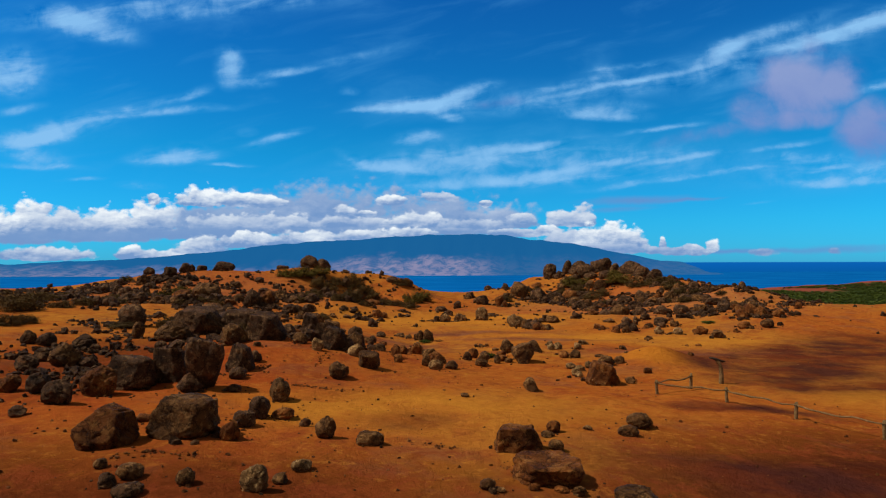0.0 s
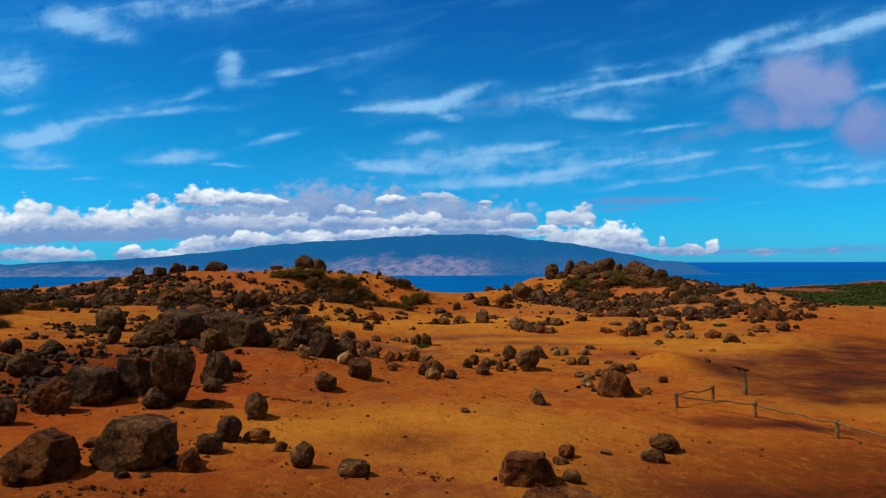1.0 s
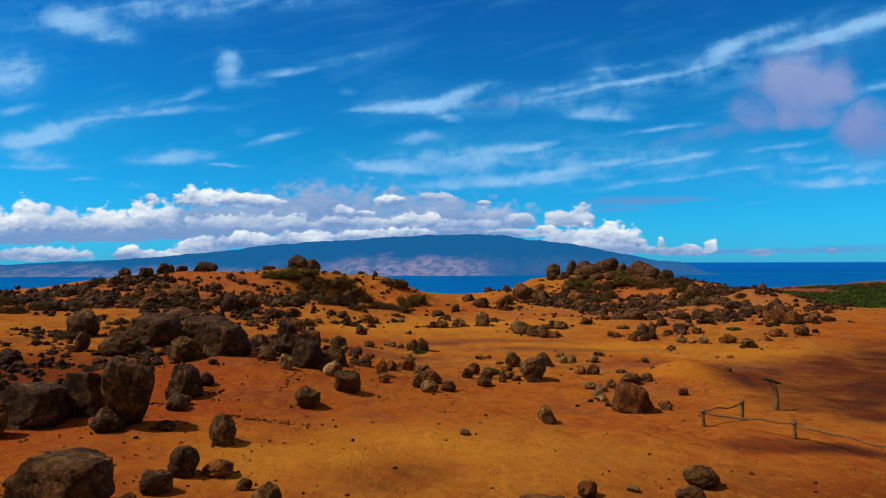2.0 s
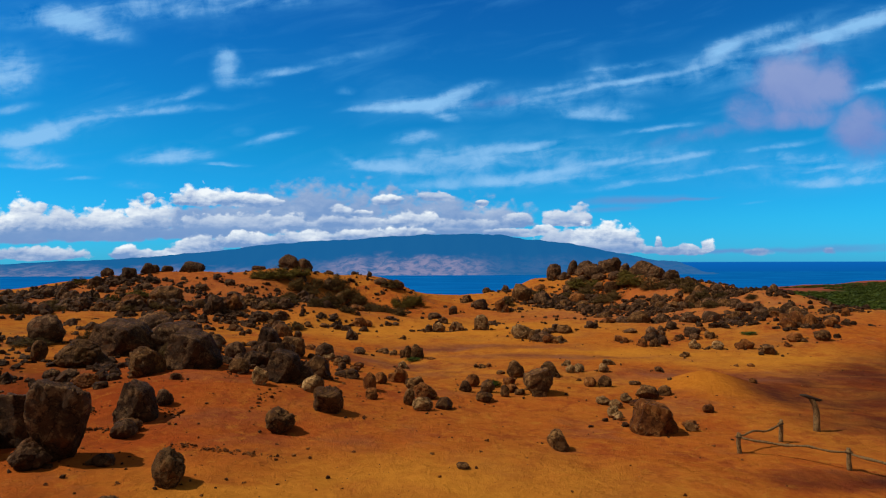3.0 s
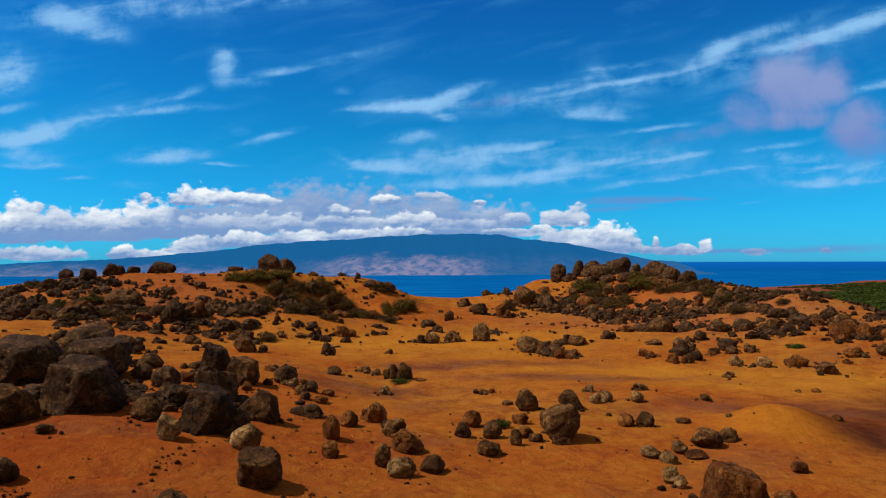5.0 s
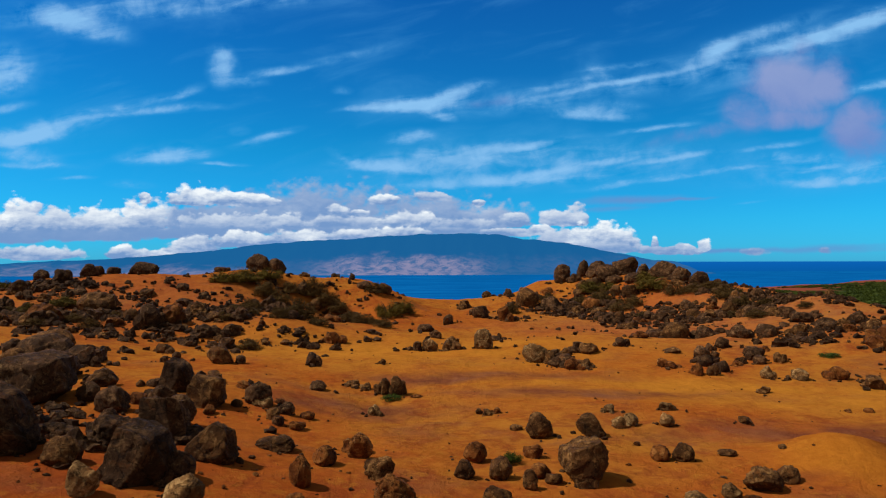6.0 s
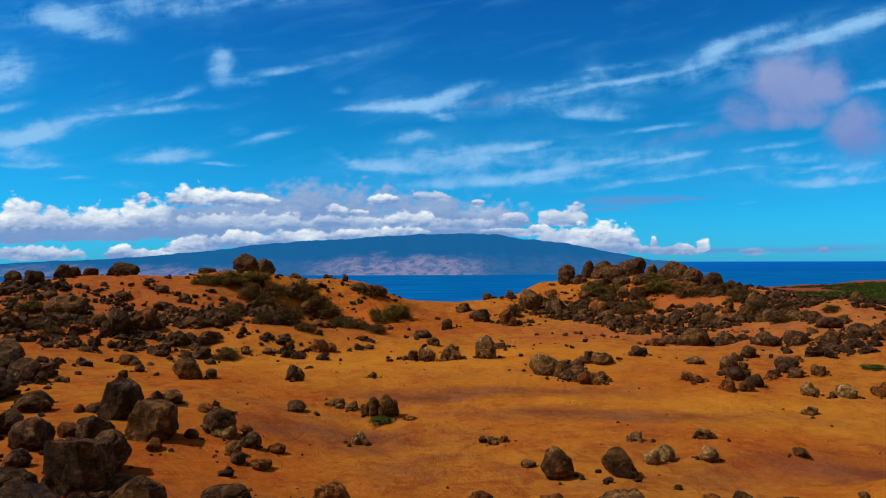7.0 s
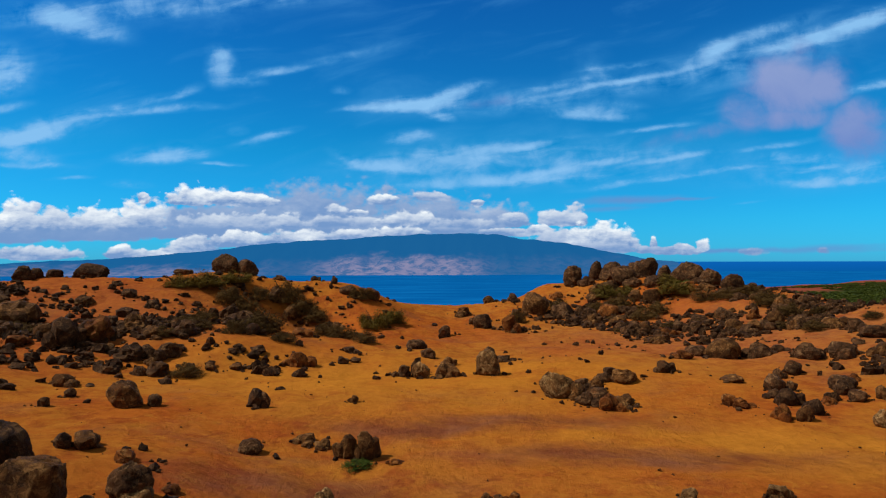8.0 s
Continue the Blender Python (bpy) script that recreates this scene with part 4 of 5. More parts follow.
HILL_RIGHT_MORE = [(15.61, 74.14, 1.95, 1.02), (15.46, 68.50, 1.58, 0.83), (15.71, 79.32, 1.65, 0.89), (17.91, 72.61, 1.38, 0.69), (20.81, 74.88, 1.32, 0.73), (22.67, 75.40, 1.45, 0.85), (21.65, 69.00, 1.69, 0.84), (19.90, 61.50, 1.13, 0.56), (26.05, 69.80, 1.52, 0.87), (25.99, 66.97, 1.44, 0.82), (27.12, 66.80, 1.25, 0.64), (26.31, 62.89, 1.51, 0.75), (27.74, 63.87, 1.18, 0.60), (25.60, 56.56, 1.17, 0.58), (28.77, 74.00, 1.31, 0.74), (28.48, 71.11, 1.04, 0.60), (13.62, 59.37, 1.24, 0.52), (15.70, 62.76, 1.24, 0.57), (12.88, 77.05, 1.14, 0.65), (12.82, 91.13, 1.67, 0.94), (24.44, 73.50, 1.19, 0.72), (29.25, 61.39, 1.30, 0.82), (23.14, 57.54, 1.04, 0.52)]
MOUND_NEAR = [(-6.30, 33.20, 1.20, 1.15), (-7.12, 34.77, 0.78, 0.59), (-5.74, 33.19, 1.14, 0.46), (-8.50, 39.20, 1.22, 1.08), (-7.80, 36.60, 0.84, 0.83), (-9.13, 36.15, 1.02, 0.73), (-11.19, 39.46, 1.02, 0.58), (-10.56, 37.45, 0.71, 0.56), (-15.27, 45.61, 1.41, 0.93), (-8.11, 41.81, 0.83, 0.51), (-8.57, 41.61, 0.54, 0.49), (-6.90, 41.16, 0.67, 0.39), (-9.73, 46.96, 1.22, 0.81), (-12.28, 54.66, 1.41, 0.80), (-8.89, 47.30, 0.46, 0.38), (-13.87, 50.66, 1.19, 0.65), (-12.31, 48.19, 0.43, 0.31), (-5.73, 48.32, 0.81, 0.85)]
MOUND_NEAR_MORE = [(-4.61, 43.78, 0.72, 0.41), (-3.90, 36.79, 0.50, 0.26), (-4.78, 37.35, 0.40, 0.35), (-4.48, 36.85, 0.39, 0.28), (-3.95, 34.21, 0.86, 0.28), (-1.94, 34.95, 0.68, 0.42), (-8.88, 37.20, 0.54, 0.34), (-9.37, 39.52, 0.58, 0.27), (-6.18, 38.24, 0.36, 0.26), (-3.41, 45.10, 0.76, 0.31), (-2.76, 44.81, 0.54, 0.37), (-9.82, 39.33, 0.32, 0.23), (-8.73, 37.67, 0.44, 0.34), (-8.43, 34.58, 0.52, 0.37), (-6.60, 36.86, 0.42, 0.28), (-5.19, 39.76, 0.39, 0.19)]
MOUND_SIDE = [(-5.73, 39.04, 0.94, 0.80), (-14.59, 33.42, 1.78, 1.08), (-19.81, 39.67, 1.64, 1.38), (-12.59, 29.27, 0.70, 0.47), (-11.45, 28.42, 0.84, 0.44), (-13.81, 30.42, 0.56, 0.37), (-11.33, 32.58, 0.70, 0.53), (-11.24, 34.04, 0.57, 0.44), (-14.35, 36.69, 0.72, 0.44), (-8.60, 28.58, 0.41, 0.21), (-8.03, 26.43, 0.54, 0.46), (-8.08, 24.47, 0.66, 0.32), (-10.72, 27.91, 0.49, 0.26), (-17.05, 34.76, 0.67, 0.86), (-10.95, 29.18, 0.42, 0.25)]
CREST_RIGHT = [(16.46, 93.47, 2.15, 1.40), (17.92, 90.34, 2.34, 1.34), (20.14, 89.51, 2.31, 1.19), (21.87, 88.34, 2.41, 1.30), (24.38, 91.00, 2.36, 1.36), (23.86, 85.08, 2.56, 1.11), (24.95, 83.56, 2.26, 1.09), (25.59, 80.99, 2.06, 0.93), (16.06, 88.14, 2.00, 1.03), (18.30, 87.61, 2.25, 1.02), (25.95, 78.78, 1.76, 0.90), (18.74, 93.95, 1.87, 1.28), (21.30, 92.62, 2.12, 1.26), (26.21, 88.16, 2.01, 1.05), (21.49, 84.77, 1.92, 0.86), (27.63, 79.99, 1.55, 0.81)]
HEAP_RIGHT = [(12.74, 47.84, 0.77, 0.66), (13.37, 47.74, 0.62, 0.66), (14.18, 50.09, 0.96, 0.72), (16.26, 54.62, 0.62, 0.51), (13.96, 50.80, 0.74, 0.44), (16.86, 51.00, 0.70, 0.62), (11.73, 49.88, 0.52, 0.42)]
HEAP_MIDDLE = [(5.38, 53.20, 0.59, 0.67), (7.13, 52.35, 0.78, 0.78), (6.36, 49.99, 0.72, 0.48), (8.36, 54.19, 1.10, 0.70), (6.17, 50.93, 0.90, 0.80), (7.66, 49.98, 0.85, 0.43), (3.33, 60.00, 0.85, 0.75), (0.04, 60.97, 0.88, 0.62), (-0.43, 57.17, 0.80, 0.95), (1.28, 59.29, 0.71, 0.52)]
SIDE_LEFT = [(-14.39, 41.67, 2.21, 1.03), (-17.55, 46.49, 2.23, 1.00), (-14.68, 44.73, 1.11, 0.95)]
PILE_LEFT = [(-12.18, 37.56, 2.30, 1.39), (-17.80, 47.47, 1.92, 1.04), (-18.68, 46.06, 1.00, 0.80)]
PALE_ROCKS = [(-5.64, 21.11, 0.71, 0.75), (-3.86, 12.76, 0.54, 0.53), (-3.26, 14.15, 0.47, 0.26), (5.94, 29.67, 0.39, 0.40), (6.07, 29.33, 0.30, 0.29), (6.54, 31.39, 0.47, 0.28), (7.15, 32.29, 0.45, 0.33), (6.14, 31.75, 0.61, 0.30), (6.42, 40.43, 0.54, 0.35), (6.18, 38.10, 0.45, 0.37), (6.70, 38.43, 0.55, 0.41), (7.82, 38.31, 0.50, 0.41), (8.62, 40.56, 0.64, 0.39)]
PALE_ROCKS_MORE = [(16.78, 46.58, 1.08, 0.59), (15.57, 46.87, 0.73, 0.62), (5.51, 51.22, 1.29, 1.01), (3.02, 55.57, 1.14, 1.16), (-4.23, 29.29, 0.73, 0.60), (-5.96, 28.92, 0.55, 0.58), (-0.55, 28.88, 0.66, 0.43), (-0.17, 55.99, 0.92, 0.80), (-5.51, 38.86, 0.68, 0.42), (-1.96, 40.82, 0.55, 0.42)]

def smaller(rows, k):
    return [(x, y, w * k, h * k) for x, y, w, h in rows]


# boulders with a shape that one would know again: place, split faces, beds, turn
BLOCK = rock_shape(5, 611, rough=1.05, cuts=(((0.12, 0.1, 1), 0.58), ((-1, 0, 0.42), 0.74), ((1, 0.1, 0.12), 0.80), ((-0.1, -1, 0.25), 0.72), ((0.75, -0.7, 0.1), 0.85)))
WEDGE = rock_shape(5, 612, rough=1.05, cuts=(((-0.62, -0.1, 0.78), 0.50), ((1, -0.1, 0.25), 0.76), ((0, -1, 0.55), 0.66), ((0.3, 0, 1), 0.72)))
SLAB = rock_shape(5, 613, rough=1.05, cuts=(((0.05, -0.1, 1), 0.62), ((-1, -0.4, 0.2), 0.84), ((0.1, -1, -0.25), 0.78)), layered=0.016)
CUBE = rock_shape(5, 614, rough=1.05, cuts=(((0, 0.1, 1), 0.66), ((-1, 0, 0.15), 0.72), ((1, 0, 0.3), 0.76), ((-0.1, -1, 0.1), 0.66), ((0.6, -0.8, 0.3), 0.8)))
DOME = rock_shape(5, 615, rough=1.05, cuts=(((-0.85, 0, 0.45), 0.74), ((0.9, 0, 0.5), 0.80), ((-0.2, -1, 0.35), 0.74), ((0.2, 0, 1), 0.72), ((0.6, -0.8, -0.2), 0.82)))
EGG = rock_shape(5, 616, rough=1.05, cuts=(((0.9, 0, 0.55), 0.60), ((-1, -0.2, -0.35), 0.72), ((0.1, -1, 0.3), 0.72), ((0.1, 0, 1), 0.86)))
HEART = rock_shape(5, 617, rough=1.05, cuts=(((-0.9, 0, -0.55), 0.60), ((0.9, -0.1, -0.35), 0.66), ((-0.25, 0, 1), 0.74), ((0, -1, 0.1), 0.70)))
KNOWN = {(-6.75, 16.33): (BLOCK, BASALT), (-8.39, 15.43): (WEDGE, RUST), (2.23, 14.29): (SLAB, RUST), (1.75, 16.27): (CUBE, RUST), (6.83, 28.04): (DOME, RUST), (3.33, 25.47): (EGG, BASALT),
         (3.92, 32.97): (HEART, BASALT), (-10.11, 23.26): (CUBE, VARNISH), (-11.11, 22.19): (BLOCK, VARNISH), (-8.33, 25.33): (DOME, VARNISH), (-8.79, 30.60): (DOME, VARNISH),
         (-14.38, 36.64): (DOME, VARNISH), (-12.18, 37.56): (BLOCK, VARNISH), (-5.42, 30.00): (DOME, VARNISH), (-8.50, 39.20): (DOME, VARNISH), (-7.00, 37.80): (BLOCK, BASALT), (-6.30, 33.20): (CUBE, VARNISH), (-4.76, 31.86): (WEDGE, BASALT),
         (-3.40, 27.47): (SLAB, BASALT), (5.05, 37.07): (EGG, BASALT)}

FIELDS = [
    (NEAR_LEFT + NEAR_LEFT_MORE, "on the red slope", "boulders of the red slope"),
    (NEAR_RIGHT, "on smooth red-brown soil", "boulders of the near flat"),
    (BASIN_RIGHT + BASIN_RIGHT_MORE, "in the ochre hollow", "boulders of the hollow"),
    (SLOPE_RIGHT + SLOPE_RIGHT_MORE + HEAP_RIGHT + HEAP_MIDDLE, "at the hill's foot", "boulders at the hill's foot"),
    (MOUND_LEFT + MOUND_LEFT_MORE + MOUND_SIDE + SIDE_LEFT + PILE_LEFT + MOUND_NEAR + MOUND_NEAR_MORE, "piled on the red mound", "boulders of the mound"),
    (BASIN_LEFT, "on the sandy flat", "boulders of the sandy flat"),
    (HILL_LEFT[9:] + HILL_LEFT_MORE, "on the rocky hillside", "boulders of the wide hill"),
    (HILL_RIGHT[9:] + HILL_RIGHT_MORE + smaller(CREST_RIGHT, 0.85), "on the stony crest", "boulders of the stony crest"),
]
for rows, where, group in FIELDS:
    for x, y, w, h in rows:
        shape, mat = KNOWN.get((x, y), (None, None))
        rock_thing(x, y, w, h, mat, shape, 0 if shape else None, where, 0.30 if shape in (BLOCK, WEDGE, SLAB, CUBE, DOME) else 0.16, group)
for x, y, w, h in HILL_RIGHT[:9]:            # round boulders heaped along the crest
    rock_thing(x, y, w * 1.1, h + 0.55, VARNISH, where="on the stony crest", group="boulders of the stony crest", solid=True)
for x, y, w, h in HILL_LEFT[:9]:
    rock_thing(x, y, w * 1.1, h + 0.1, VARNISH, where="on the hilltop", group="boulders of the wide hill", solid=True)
for x, y, w, h in PALE_ROCKS + PALE_ROCKS_MORE:
    rock_thing(x, y, w, h, PALE, where="on bare orange soil", group="pale boulders")
# crumbling outcrops: jagged boulders in clumps
for cx, cy, ax, ay, clumps in ((-26, 58, 9, 5, 8), (-33, 63, 5, 6, 7), (-17, 60, 4, 4, 5), (-13, 67, 3, 5, 4), (16, 80, 6, 5, 8), (21, 73, 6, 5, 8), (27, 70, 3, 7, 6), (8, 80, 4, 4, 3)):
    for _ in range(clumps):
        x0, y0 = pick.gauss(cx, ax * 0.6), pick.gauss(cy, ay * 0.6)
        for _ in range(pick.randint(2, 5)):
            w = pick.uniform(0.5, 1.35)
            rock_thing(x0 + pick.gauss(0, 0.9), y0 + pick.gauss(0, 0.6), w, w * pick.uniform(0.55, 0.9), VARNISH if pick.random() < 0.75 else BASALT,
                       where="in a crumbling outcrop", group="boulders of the outcrops")
# the flared boulder that leans on its neighbour
ANVIL = rock_shape(5, 618, flare=0.62, rough=1.2, cuts=(((0.1, 0.1, 1), 0.60), ((-1, 0, 0.1), 0.80), ((1, 0, -0.2), 0.86), ((0, -1, 0), 0.72)))
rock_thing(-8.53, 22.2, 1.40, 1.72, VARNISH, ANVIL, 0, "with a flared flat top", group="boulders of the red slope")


# ---------------------------------------------------------------- loose stones
def stones(name, spots, mat, label):
    """Many small stones in one sheet of geometry."""
    base_v, base_f = ball(2)
    r = np.random.RandomState(3)
    verts, faces, k = [], [], 0
    for x, y, s in spots:
        p = base_v * (1 + 0.22 * r.normal(size=(len(base_v), 1)).clip(-1.5, 1.5))
        n = r.normal(size=(3, 3))
        n /= np.linalg.norm(n, axis=1)[:, None]
        for m in n:
            over = p @ m - 0.55
            p = p - np.outer(np.where(over > 0, over, 0), m)
        p = p * (s * r.uniform(0.8, 1.3), s * r.uniform(0.7, 1.1), s * r.uniform(0.6, 1.1)) * 0.5
        verts.extend((p + (x, y, height(x, y) + 0.12 * s)).tolist())
        faces.extend([[i + k for i in f] for f in base_f])
        k += len(base_v)
    return tagged(obj(name, verts, faces, mat, False), label, "stones", kind="stuff")


spots = []
rs = np.random.RandomState(8)
for x, y, w in PLACED:                       # rubble round the boulders
    for _ in range(rs.randint(2, 6) if y < 48 else rs.randint(3, 8)):
        a, d = rs.uniform(0, 2 * math.pi), w * rs.uniform(0.45, 1.5 if y < 48 else 1.1)
        spots.append((x + d * math.cos(a), y + 0.7 * d * math.sin(a), min(0.45, w * rs.uniform(0.05, 0.17 if y < 36 else 0.30))))
# crumbling outcrops: tight clusters of broken stones
for cx, cy, ax, ay, clusters in ((-27, 59, 11, 7, 34), (-38, 60, 7, 9, 22), (-19, 57, 5, 4, 12), (-30, 68, 8, 4, 14), (-12, 68, 4, 7, 10), (15, 80, 6, 7, 24), (20, 70, 6, 6, 16),
                                 (28, 74, 4, 8, 20), (24, 55, 4, 4, 9), (33, 64, 5, 6, 12), (-16, 43, 4, 4, 6), (-17, 30, 3, 5, 18), (-13, 24, 2.5, 3, 9), (-12, 33, 2, 3, 12), (-8, 32, 2, 2, 7), (-21, 38, 4, 4, 7)):
    for _ in range(clusters):
        x0, y0 = rs.normal(cx, ax * 0.6), rs.normal(cy, ay * 0.6)
        for _ in range(rs.randint(8, 24)):
            spots.append((x0 + rs.normal(0, 0.9), y0 + rs.normal(0, 0.5), (0.14 + 0.60 * rs.rand() ** 2) * (1.0 if y0 > 46 else 0.7)))
for cx, cy, ax, ay, count, big in ((-26, 60, 15, 9, 1200, 0.66), (-36, 60, 10, 10, 900, 0.75), (-12, 66, 8, 9, 300, 0.7), (-22, 73, 12, 5, 160, 0.6), (17, 80, 9, 9, 1500, 0.62), (27, 72, 7, 10, 1100, 0.62), (16, 72, 7, 4, 500, 0.5),
                                   (25, 55, 7, 6, 260, 0.6), (12, 60, 8, 6, 90, 0.4), (-15, 30, 7, 9, 160, 0.35), (-9, 38, 5, 4, 100, 0.35), (-17, 45, 6, 5, 120, 0.45),
                                   (4, 92, 8, 6, 90, 0.7), (38, 70, 10, 14, 260, 0.8), (-8, 80, 6, 7, 160, 0.7)):
    for _ in range(count):
        x, y = rs.normal(cx, ax * 0.55), rs.normal(cy, ay * 0.55)
        if fbm(np.float64(x * 0.25), np.float64(y * 0.25), 3) > 0.0:
            spots.append((x, y, big * (0.14 + 0.86 * rs.rand() ** 2.2)))
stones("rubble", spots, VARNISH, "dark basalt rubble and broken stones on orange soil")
crumbs = [(rs.uniform(-22, 24), rs.uniform(9, 56), 0.02 + 0.10 * rs.rand() ** 5) for _ in range(1500)]
crumbs += [(rs.normal(-6, 4), rs.uniform(10, 34), 0.02 + 0.10 * rs.rand() ** 3.5) for _ in range(900)]
for (ax, ay), (bx, by), count in (((-9.3, 24.3), (-7.6, 24.7), 90), ((-6.6, 23.5), (-3.8, 23.3), 130), ((-8.1, 26.2), (-7.1, 25.6), 60), ((-10.2, 25.3), (-9.6, 26.0), 50),
                               ((-5.5, 26.8), (-5.4, 28.2), 30), ((-1.3, 17.2), (0.2, 16.1), 40), ((1.0, 15.2), (3.2, 13.2), 60), ((-7.6, 14.2), (-5.2, 14.8), 50)):
    for _ in range(count):
        t = rs.rand()
        crumbs.append((ax + (bx - ax) * t + rs.normal(0, 0.14), ay + (by - ay) * t + rs.normal(0, 0.14), 0.03 + 0.10 * rs.rand() ** 3))
stones("gravel", crumbs, RUST, "rust-brown pebbles and gravel strewn over the soil")


# ---------------------------------------------------------------- shrubs
def foliage_mesh(seed, leaves, leaf, mat, spread=1.0):
    """A low crown of many small leaves in clumps, about 1 x 1 x 1, with an uneven outline."""
    r = np.random.RandomState(seed)
    clumps = []
    for _ in range(16 + leaves // 300):
        a, d = r.uniform(0, 2 * math.pi), 0.36 * math.sqrt(r.rand()) * spread
        clumps.append((d * math.cos(a), d * math.sin(a), r.uniform(0.02, 0.66) * (1 - 1.6 * d), r.uniform(0.10, 0.21)))
    verts, faces = [], []
    for k in range(leaves):
        cx, cy, cz, cr = clumps[r.randint(len(clumps))]
        n = r.normal(size=3)
        n /= np.linalg.norm(n)
        p = np.array((cx, cy, cz)) + n * cr * r.uniform(0.5, 1.1)
        p[2] = max(p[2], 0.02)
        t = np.cross(n, r.normal(size=3))
        t /= np.linalg.norm(t)
        s = np.cross(n, t) * 0.45 + n * r.uniform(-0.4, 0.4)
        L = leaf * r.uniform(0.6, 1.4)
        i = len(verts)
        verts += [tuple(p - t * L), tuple(p + s * L), tuple(p + t * L), tuple(p - s * L)]
        faces.append((i, i + 1, i + 2, i + 3))
    me = bpy.data.meshes.new("foliage")
    me.from_pydata(verts, [], faces)
    me.materials.append(mat)
    me.update()
    return me


def tube(points, radii, sides=8, seed=0, knobbly=0.0):
    """A bmesh tube along points, closed at both ends."""
    r = np.random.RandomState(seed)
    bm = bmesh.new()
    rings = []
    pts = [Vector(p) for p in points]
    for i, p in enumerate(pts):
        d = (pts[min(i + 1, len(pts) - 1)] - pts[max(i - 1, 0)]).normalized()
        side = d.cross(Vector((0.31, 0.2, 0.93)) if abs(d.z) < 0.8 else Vector((1, 0.2, 0))).normalized()
        other = d.cross(side)
        rings.append([bm.verts.new(p + (side * math.cos(a) + other * math.sin(a)) * radii[i] * (1 + knobbly * r.uniform(-1, 1)))
                      for a in (2 * math.pi * k / sides for k in range(sides))])
    for a, b in zip(rings, rings[1:]):
        for k in range(sides):
            bm.faces.new((a[k], a[(k + 1) % sides], b[(k + 1) % sides], b[k]))
    bm.faces.new(rings[0][::-1])
    bm.faces.new(rings[-1])
    return bm


def part(name, bm, mat, parent, label=""):
    me = bpy.data.meshes.new(name)
    bm.normal_update()
    bm.to_mesh(me)
    bm.free()
    me.materials.append(mat)
    me.polygons.foreach_set("use_smooth", [True] * len(me.polygons))
    ob = new(name, me)
    ob.parent = parent
    return tagged(ob, label) if label else ob


def twig_mesh(seed):
    r = np.random.RandomState(seed)
    bm_all = bmesh.new()
    for k in range(8):
        a = r.uniform(0, 2 * math.pi)
        tip = Vector((0.32 * math.cos(a), 0.32 * math.sin(a), r.uniform(0.3, 0.65)))
        b = tube([(0, 0, -0.05), tip * 0.5 + Vector((0, 0, 0.05)), tip], [0.02, 0.013, 0.005], 5, k)
        me = bpy.data.meshes.new("tmp")
        b.to_mesh(me)
        b.free()
        bm_all.from_mesh(me)
        bpy.data.meshes.remove(me)
    out = bpy.data.meshes.new("stems")
    bm_all.to_mesh(out)
    bm_all.free()
    out.materials.append(TWIG)
    return out


FOLIAGE = {"olive": [foliage_mesh(k, 9000, 0.017, OLIVE) for k in (1, 2, 3)],
           "dry": [foliage_mesh(k, 7000, 0.017, DRY) for k in (4, 5, 6)],
           "green": [foliage_mesh(k, 3200, 0.026, GREEN) for k in (7, 8)]}
TWIGS = [twig_mesh(k) for k in (1, 2)]
WORDS = {"olive": "low olive-green shrub with small dusty leaves", "dry": "dry brown scrub bush with sparse leaves", "green": "low bright green shrub with small leaves"}


def shrub(x, y, w, h, kind, where):
    root = new("shrub")
    root.matrix_world = pose(x, y, height(x, y) - 0.03, 0, 0, pick.uniform(0, 360)) @ Matrix.Diagonal((w * 1.15, w * 1.05, h * 1.35, 1))
    for name, pool in (("foliage", FOLIAGE[kind]), ("branchwork", TWIGS)):
        ob = new(name, pick.choice(pool))
        ob.parent = root
    return tagged(root, "%s %s" % (WORDS[kind], where), "shrub", "shrubs of the %s" % ("hollow" if y < 55 else "hills"))


SHRUBS_OLIVE = [(-18.79, 73.48, 2.67, 1.25), (-17.09, 74.20, 3.24, 1.46), (-15.37, 76.14, 2.79, 1.30), (-9.18, 30.28, 0.78, 0.72), (-26.69, 63.34, 2.67, 0.83), (-26.84, 59.70, 1.66, 0.87), (-35.91, 70.64, 1.85, 0.90), (17.02, 87.92, 3.31, 1.52), (18.88, 87.25, 2.63, 1.27), (22.65, 84.34, 3.77, 1.56), (22.97, 87.51, 2.64, 1.15), (-4.01, 72.03, 2.61, 1.79), (-2.79, 74.06, 2.16, 1.55)]
SHRUBS_DRY = [(-13.69, 72.62, 2.63, 1.72), (-9.63, 62.92, 2.64, 1.67), (-9.94, 75.91, 2.56, 1.81), (-13.24, 75.45, 2.21, 1.39), (-5.66, 78.50, 2.32, 1.34), (-3.95, 64.84, 1.84, 0.85), (-13.95, 59.44, 1.65, 0.68), (26.71, 75.64, 2.77, 1.49), (26.55, 72.10, 2.10, 1.10), (27.04, 79.28, 2.35, 1.14), (27.66, 70.49, 1.54, 0.78), (7.40, 79.70, 1.78, 1.36), (-6.55, 66.96, 1.91, 1.08), (11.78, 84.56, 2.54, 1.45)]
SHRUBS_GREEN = [(2.31, 34.23, 0.54, 0.48), (-1.59, 43.52, 0.98, 0.25), (-15.44, 37.12, 0.86, 0.42), (20.69, 50.58, 1.14, 0.28), (24.14, 85.95, 1.95, 1.01), (27.90, 76.43, 1.36, 0.77)]
SHRUBS_LOW = [(-20.10, 38.91, 2.55, 0.44), (-30.58, 44.77, 3.52, 1.70), (-32.20, 49.07, 2.59, 1.24), (-33.75, 48.12, 2.55, 1.47)]
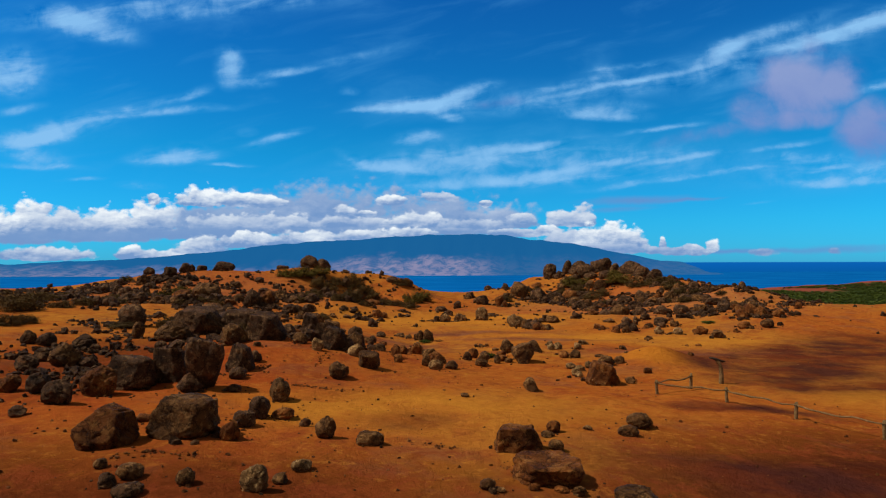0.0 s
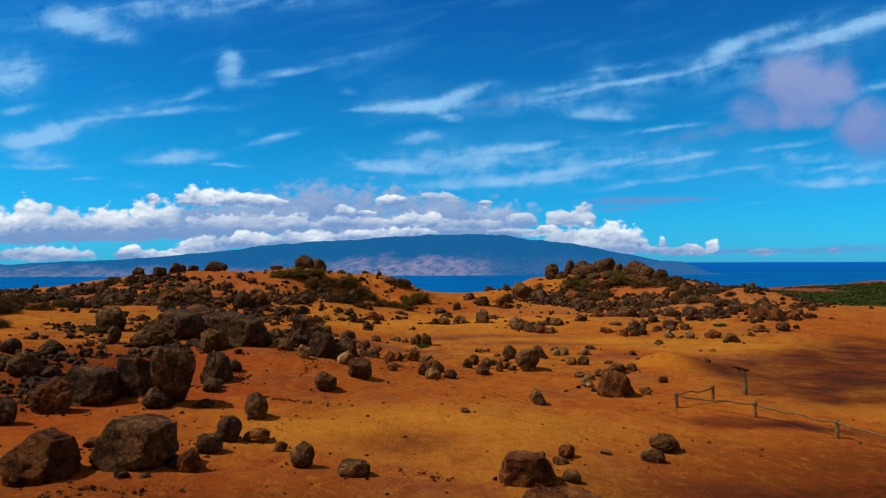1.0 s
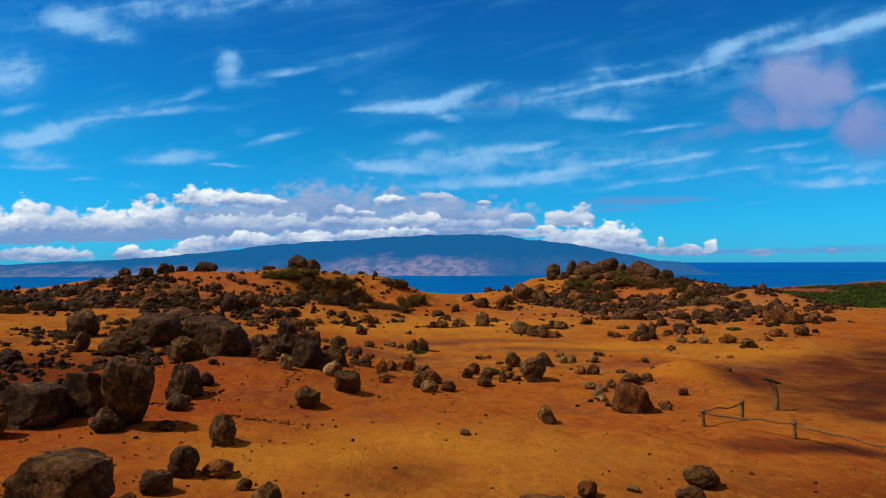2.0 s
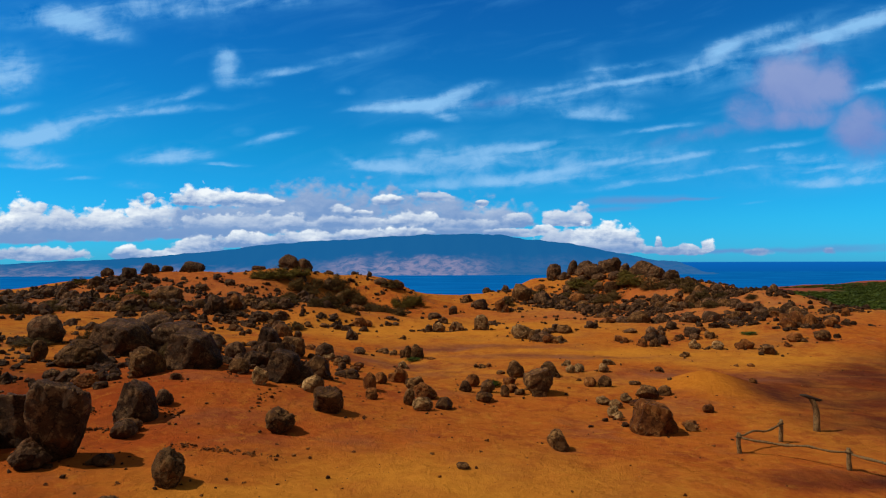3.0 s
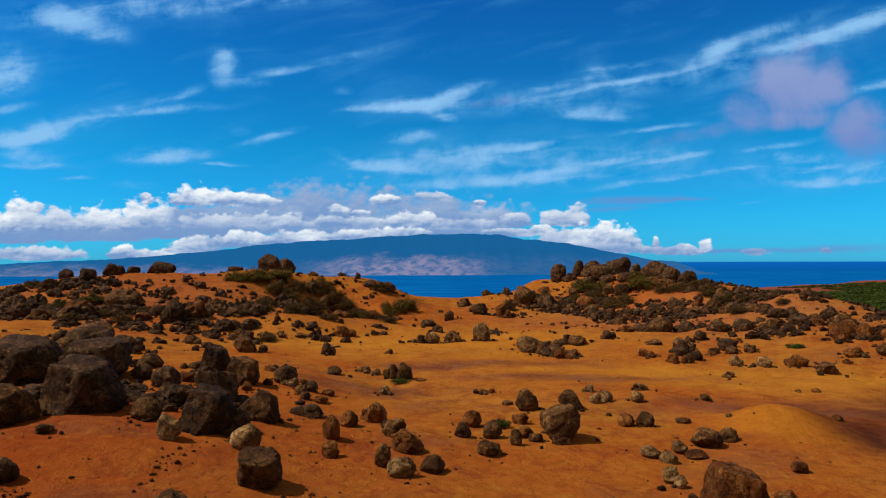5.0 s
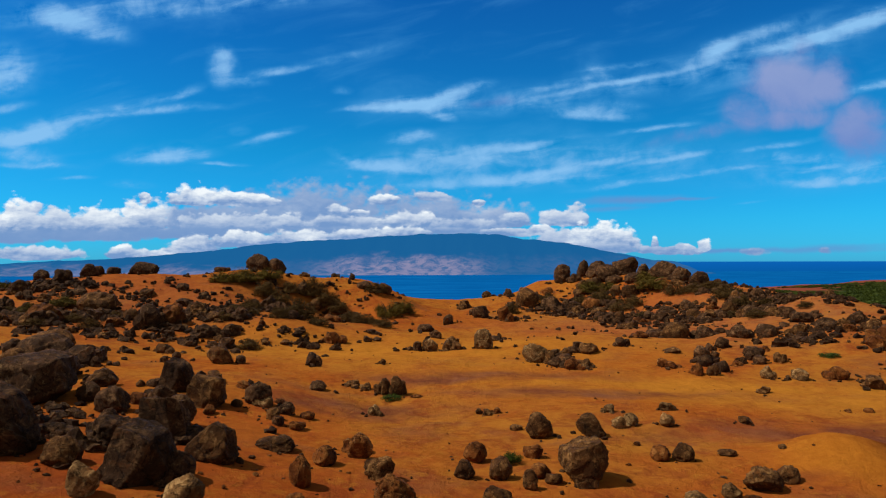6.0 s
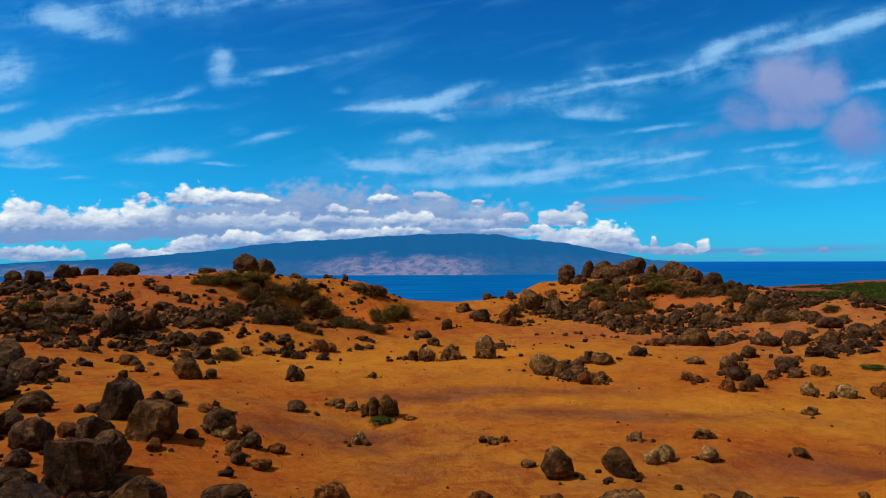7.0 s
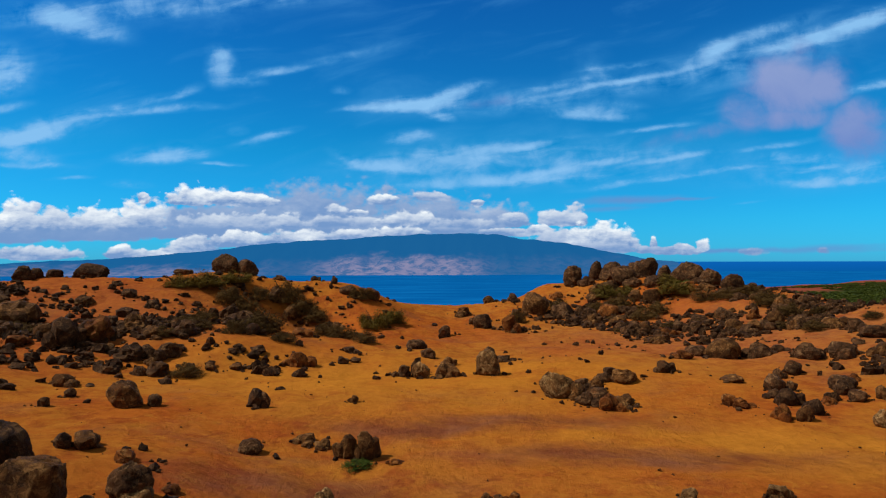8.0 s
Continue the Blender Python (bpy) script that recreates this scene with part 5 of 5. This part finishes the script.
SHRUBS_DRY_MORE = [(-14.87, 73.03, 2.44, 1.75), (-13.59, 64.30, 1.82, 1.13), (-11.50, 76.69, 2.81, 2.18), (-8.71, 75.18, 2.20, 1.47), (-10.49, 60.77, 1.70, 0.96), (-7.94, 60.92, 1.53, 0.71), (-5.41, 65.44, 1.86, 0.95), (17.58, 84.63, 2.79, 1.45), (18.08, 79.25, 2.58, 1.21), (15.23, 84.15, 2.27, 1.20), (23.89, 80.51, 2.63, 1.26), (25.45, 79.80, 2.37, 1.14), (19.76, 80.97, 2.41, 1.26), (24.70, 66.27, 1.71, 0.80)]
SHRUBS_DARK_LEFT = [(-34.49, 53.28, 2.35, 1.08), (-29.40, 48.10, 1.96, 0.89), (-29.18, 50.72, 1.97, 0.85), (-29.82, 56.23, 1.99, 0.85), (-25.35, 37.62, 1.66, 0.81), (-25.07, 36.00, 1.59, 0.90)]
SHRUBS_SCRUB = [(pick.gauss(cx, ax), pick.gauss(cy, ay), pick.uniform(1.0, 2.2), pick.uniform(0.35, 0.75)) for cx, cy, ax, ay, k in ((-27, 57, 6, 3, 14), (-18, 59, 3, 3, 6), (-11, 64, 3, 4, 6), (18, 78, 5, 4, 7), (27, 70, 2, 5, 5)) for _ in range(k)]
SHRUBS_TUFT = [(-17.46, 39.32, 1.49, 1.01), (-10.66, 32.89, 1.08, 1.00), (-18.09, 41.39, 1.07, 0.59)]
for rows, kind, where in ((SHRUBS_OLIVE, "olive", "among hillside rocks"), (SHRUBS_DRY + SHRUBS_DRY_MORE + SHRUBS_DARK_LEFT + SHRUBS_SCRUB, "dry", "on the stony slope"),
                          (SHRUBS_GREEN, "green", "beside a boulder"), (SHRUBS_TUFT, "dry", "between boulders of the mound"), (SHRUBS_LOW, "dry", "on sandy ground")):
    for x, y, w, h in rows:
        shrub(x, y, w, h, kind, where)


def shrubland():
    """The green scrub of the far plain."""
    r = np.random.RandomState(21)
    src = [np.array([v.co[:] for v in foliage_mesh(30 + k, 90, 0.10, GREEN).vertices]) for k in range(6)]
    verts, faces = [], []
    while len(verts) < 90 * 4 * 3600:
        y = r.uniform(760, 2100)
        x = y * r.uniform(0.44, 0.86)
        if y > 1500 + 1900 * (x / y - 0.5) or fbm(np.float64(x * 0.010), np.float64(y * 0.006), 2) < -0.10:
            continue
        v = src[r.randint(6)]
        w, h, a = r.uniform(9, 30), r.uniform(3.0, 9.5), r.uniform(0, 6.28)
        c, s = math.cos(a), math.sin(a)
        q = np.stack([(v[:, 0] * c - v[:, 1] * s) * w + x, (v[:, 0] * s + v[:, 1] * c) * w + y, v[:, 2] * h + height(x, y)], -1)
        i = len(verts)
        verts.extend(q.tolist())
        faces.extend([(i + k, i + k + 1, i + k + 2, i + k + 3) for k in range(0, len(q), 4)])
    return tagged(obj("shrubland", verts, faces, GREEN, False), "green low scrub covering the distant coastal plain", "shrubs", kind="stuff")


shrubland()


# ---------------------------------------------------------------- the rail fence and the leaning post
def rail_fence():
    feet = [(10.27, 26.99), (8.43, 25.67), (10.63, 24.29), (11.83, 21.70), (13.03, 19.10)]
    root = new("rail_fence")
    root.location = (8.43, 25.67, height(8.43, 25.67))
    base = root.location.copy()
    r = np.random.RandomState(4)
    tops = []
    for k, (x, y) in enumerate(feet):
        z = height(x, y)
        lean = Vector((r.uniform(-0.04, 0.04), r.uniform(-0.04, 0.04), 0))
        foot, hgt = Vector((x, y, z - 0.15)) - base, 0.72 if k else 0.82
        pts = [foot + Vector((0, 0, hgt * t)) + lean * t + Vector((r.uniform(-0.012, 0.012), 0, 0)) for t in (0, 0.3, 0.6, 0.85, 1.0)]
        part("post", tube(pts, [0.066, 0.062, 0.06, 0.058, 0.048], 10, k, 0.12), TIMBER, root)
        tops.append(pts[3])
    for k in range(4):
        a, b = tops[k], tops[k + 1]
        n = 11
        side = (b - a).cross(Vector((0, 0, 1))).normalized()
        ph = r.uniform(0, 6)
        pts = []
        for i in range(n + 1):
            t = -0.03 + 1.06 * i / n
            sag = math.sin(math.pi * min(max(t, 0), 1))
            pts.append(a.lerp(b, t) + Vector((0, 0, -0.05 * sag + 0.05 * sag * math.sin(7 * t + ph) + 0.018 * math.sin(17 * t + ph))) + side * (0.08 * sag * math.sin(5 * t + ph) + 0.02))
        part("rail", tube(pts, [0.036 - 0.012 * i / n + 0.006 * math.sin(9 * i + k) for i in range(n + 1)], 8, 20 + k, 0.2), TIMBER, root)
    for k, p in enumerate(tops):
        ring = [p + Vector((0.082 * math.cos(a), 0.082 * math.sin(a), 0.004 * math.sin(3 * a))) for a in (2 * math.pi * i / 12 for i in range(13))]
        part("binding", tube(ring, [0.011] * 13, 6, k), TWIG, root, "rope lashing")
    return tagged(root, "low weathered driftwood rail fence on red soil", "fence")


def leaning_post():
    x, y = 12.12, 28.3
    root = new("wooden_post")
    root.location = (x, y, height(x, y))
    pts = [(0.03, 0, -0.15), (0.02, 0, 0.15), (0.03, 0, 0.4), (0.01, 0, 0.65), (-0.05, 0, 0.85), (-0.14, 0, 1.0), (-0.20, 0, 1.06)]
    part("post", tube(pts, [0.11, 0.105, 0.10, 0.09, 0.085, 0.08, 0.05], 10, 3, 0.15), TIMBER, root)
    arm = [(-0.52, -0.02, 1.16), (-0.36, -0.02, 1.13), (-0.2, -0.01, 1.08), (-0.02, 0, 1.02), (0.10, 0.01, 0.98), (0.2, 0.01, 0.99)]
    part("crosspiece", tube(arm, [0.03, 0.055, 0.07, 0.07, 0.05, 0.025], 8, 5, 0.18), TWIG, root, "dark split crosspiece")
    return tagged(root, "curved driftwood post with a split crosspiece", "post")


rail_fence()
leaning_post()
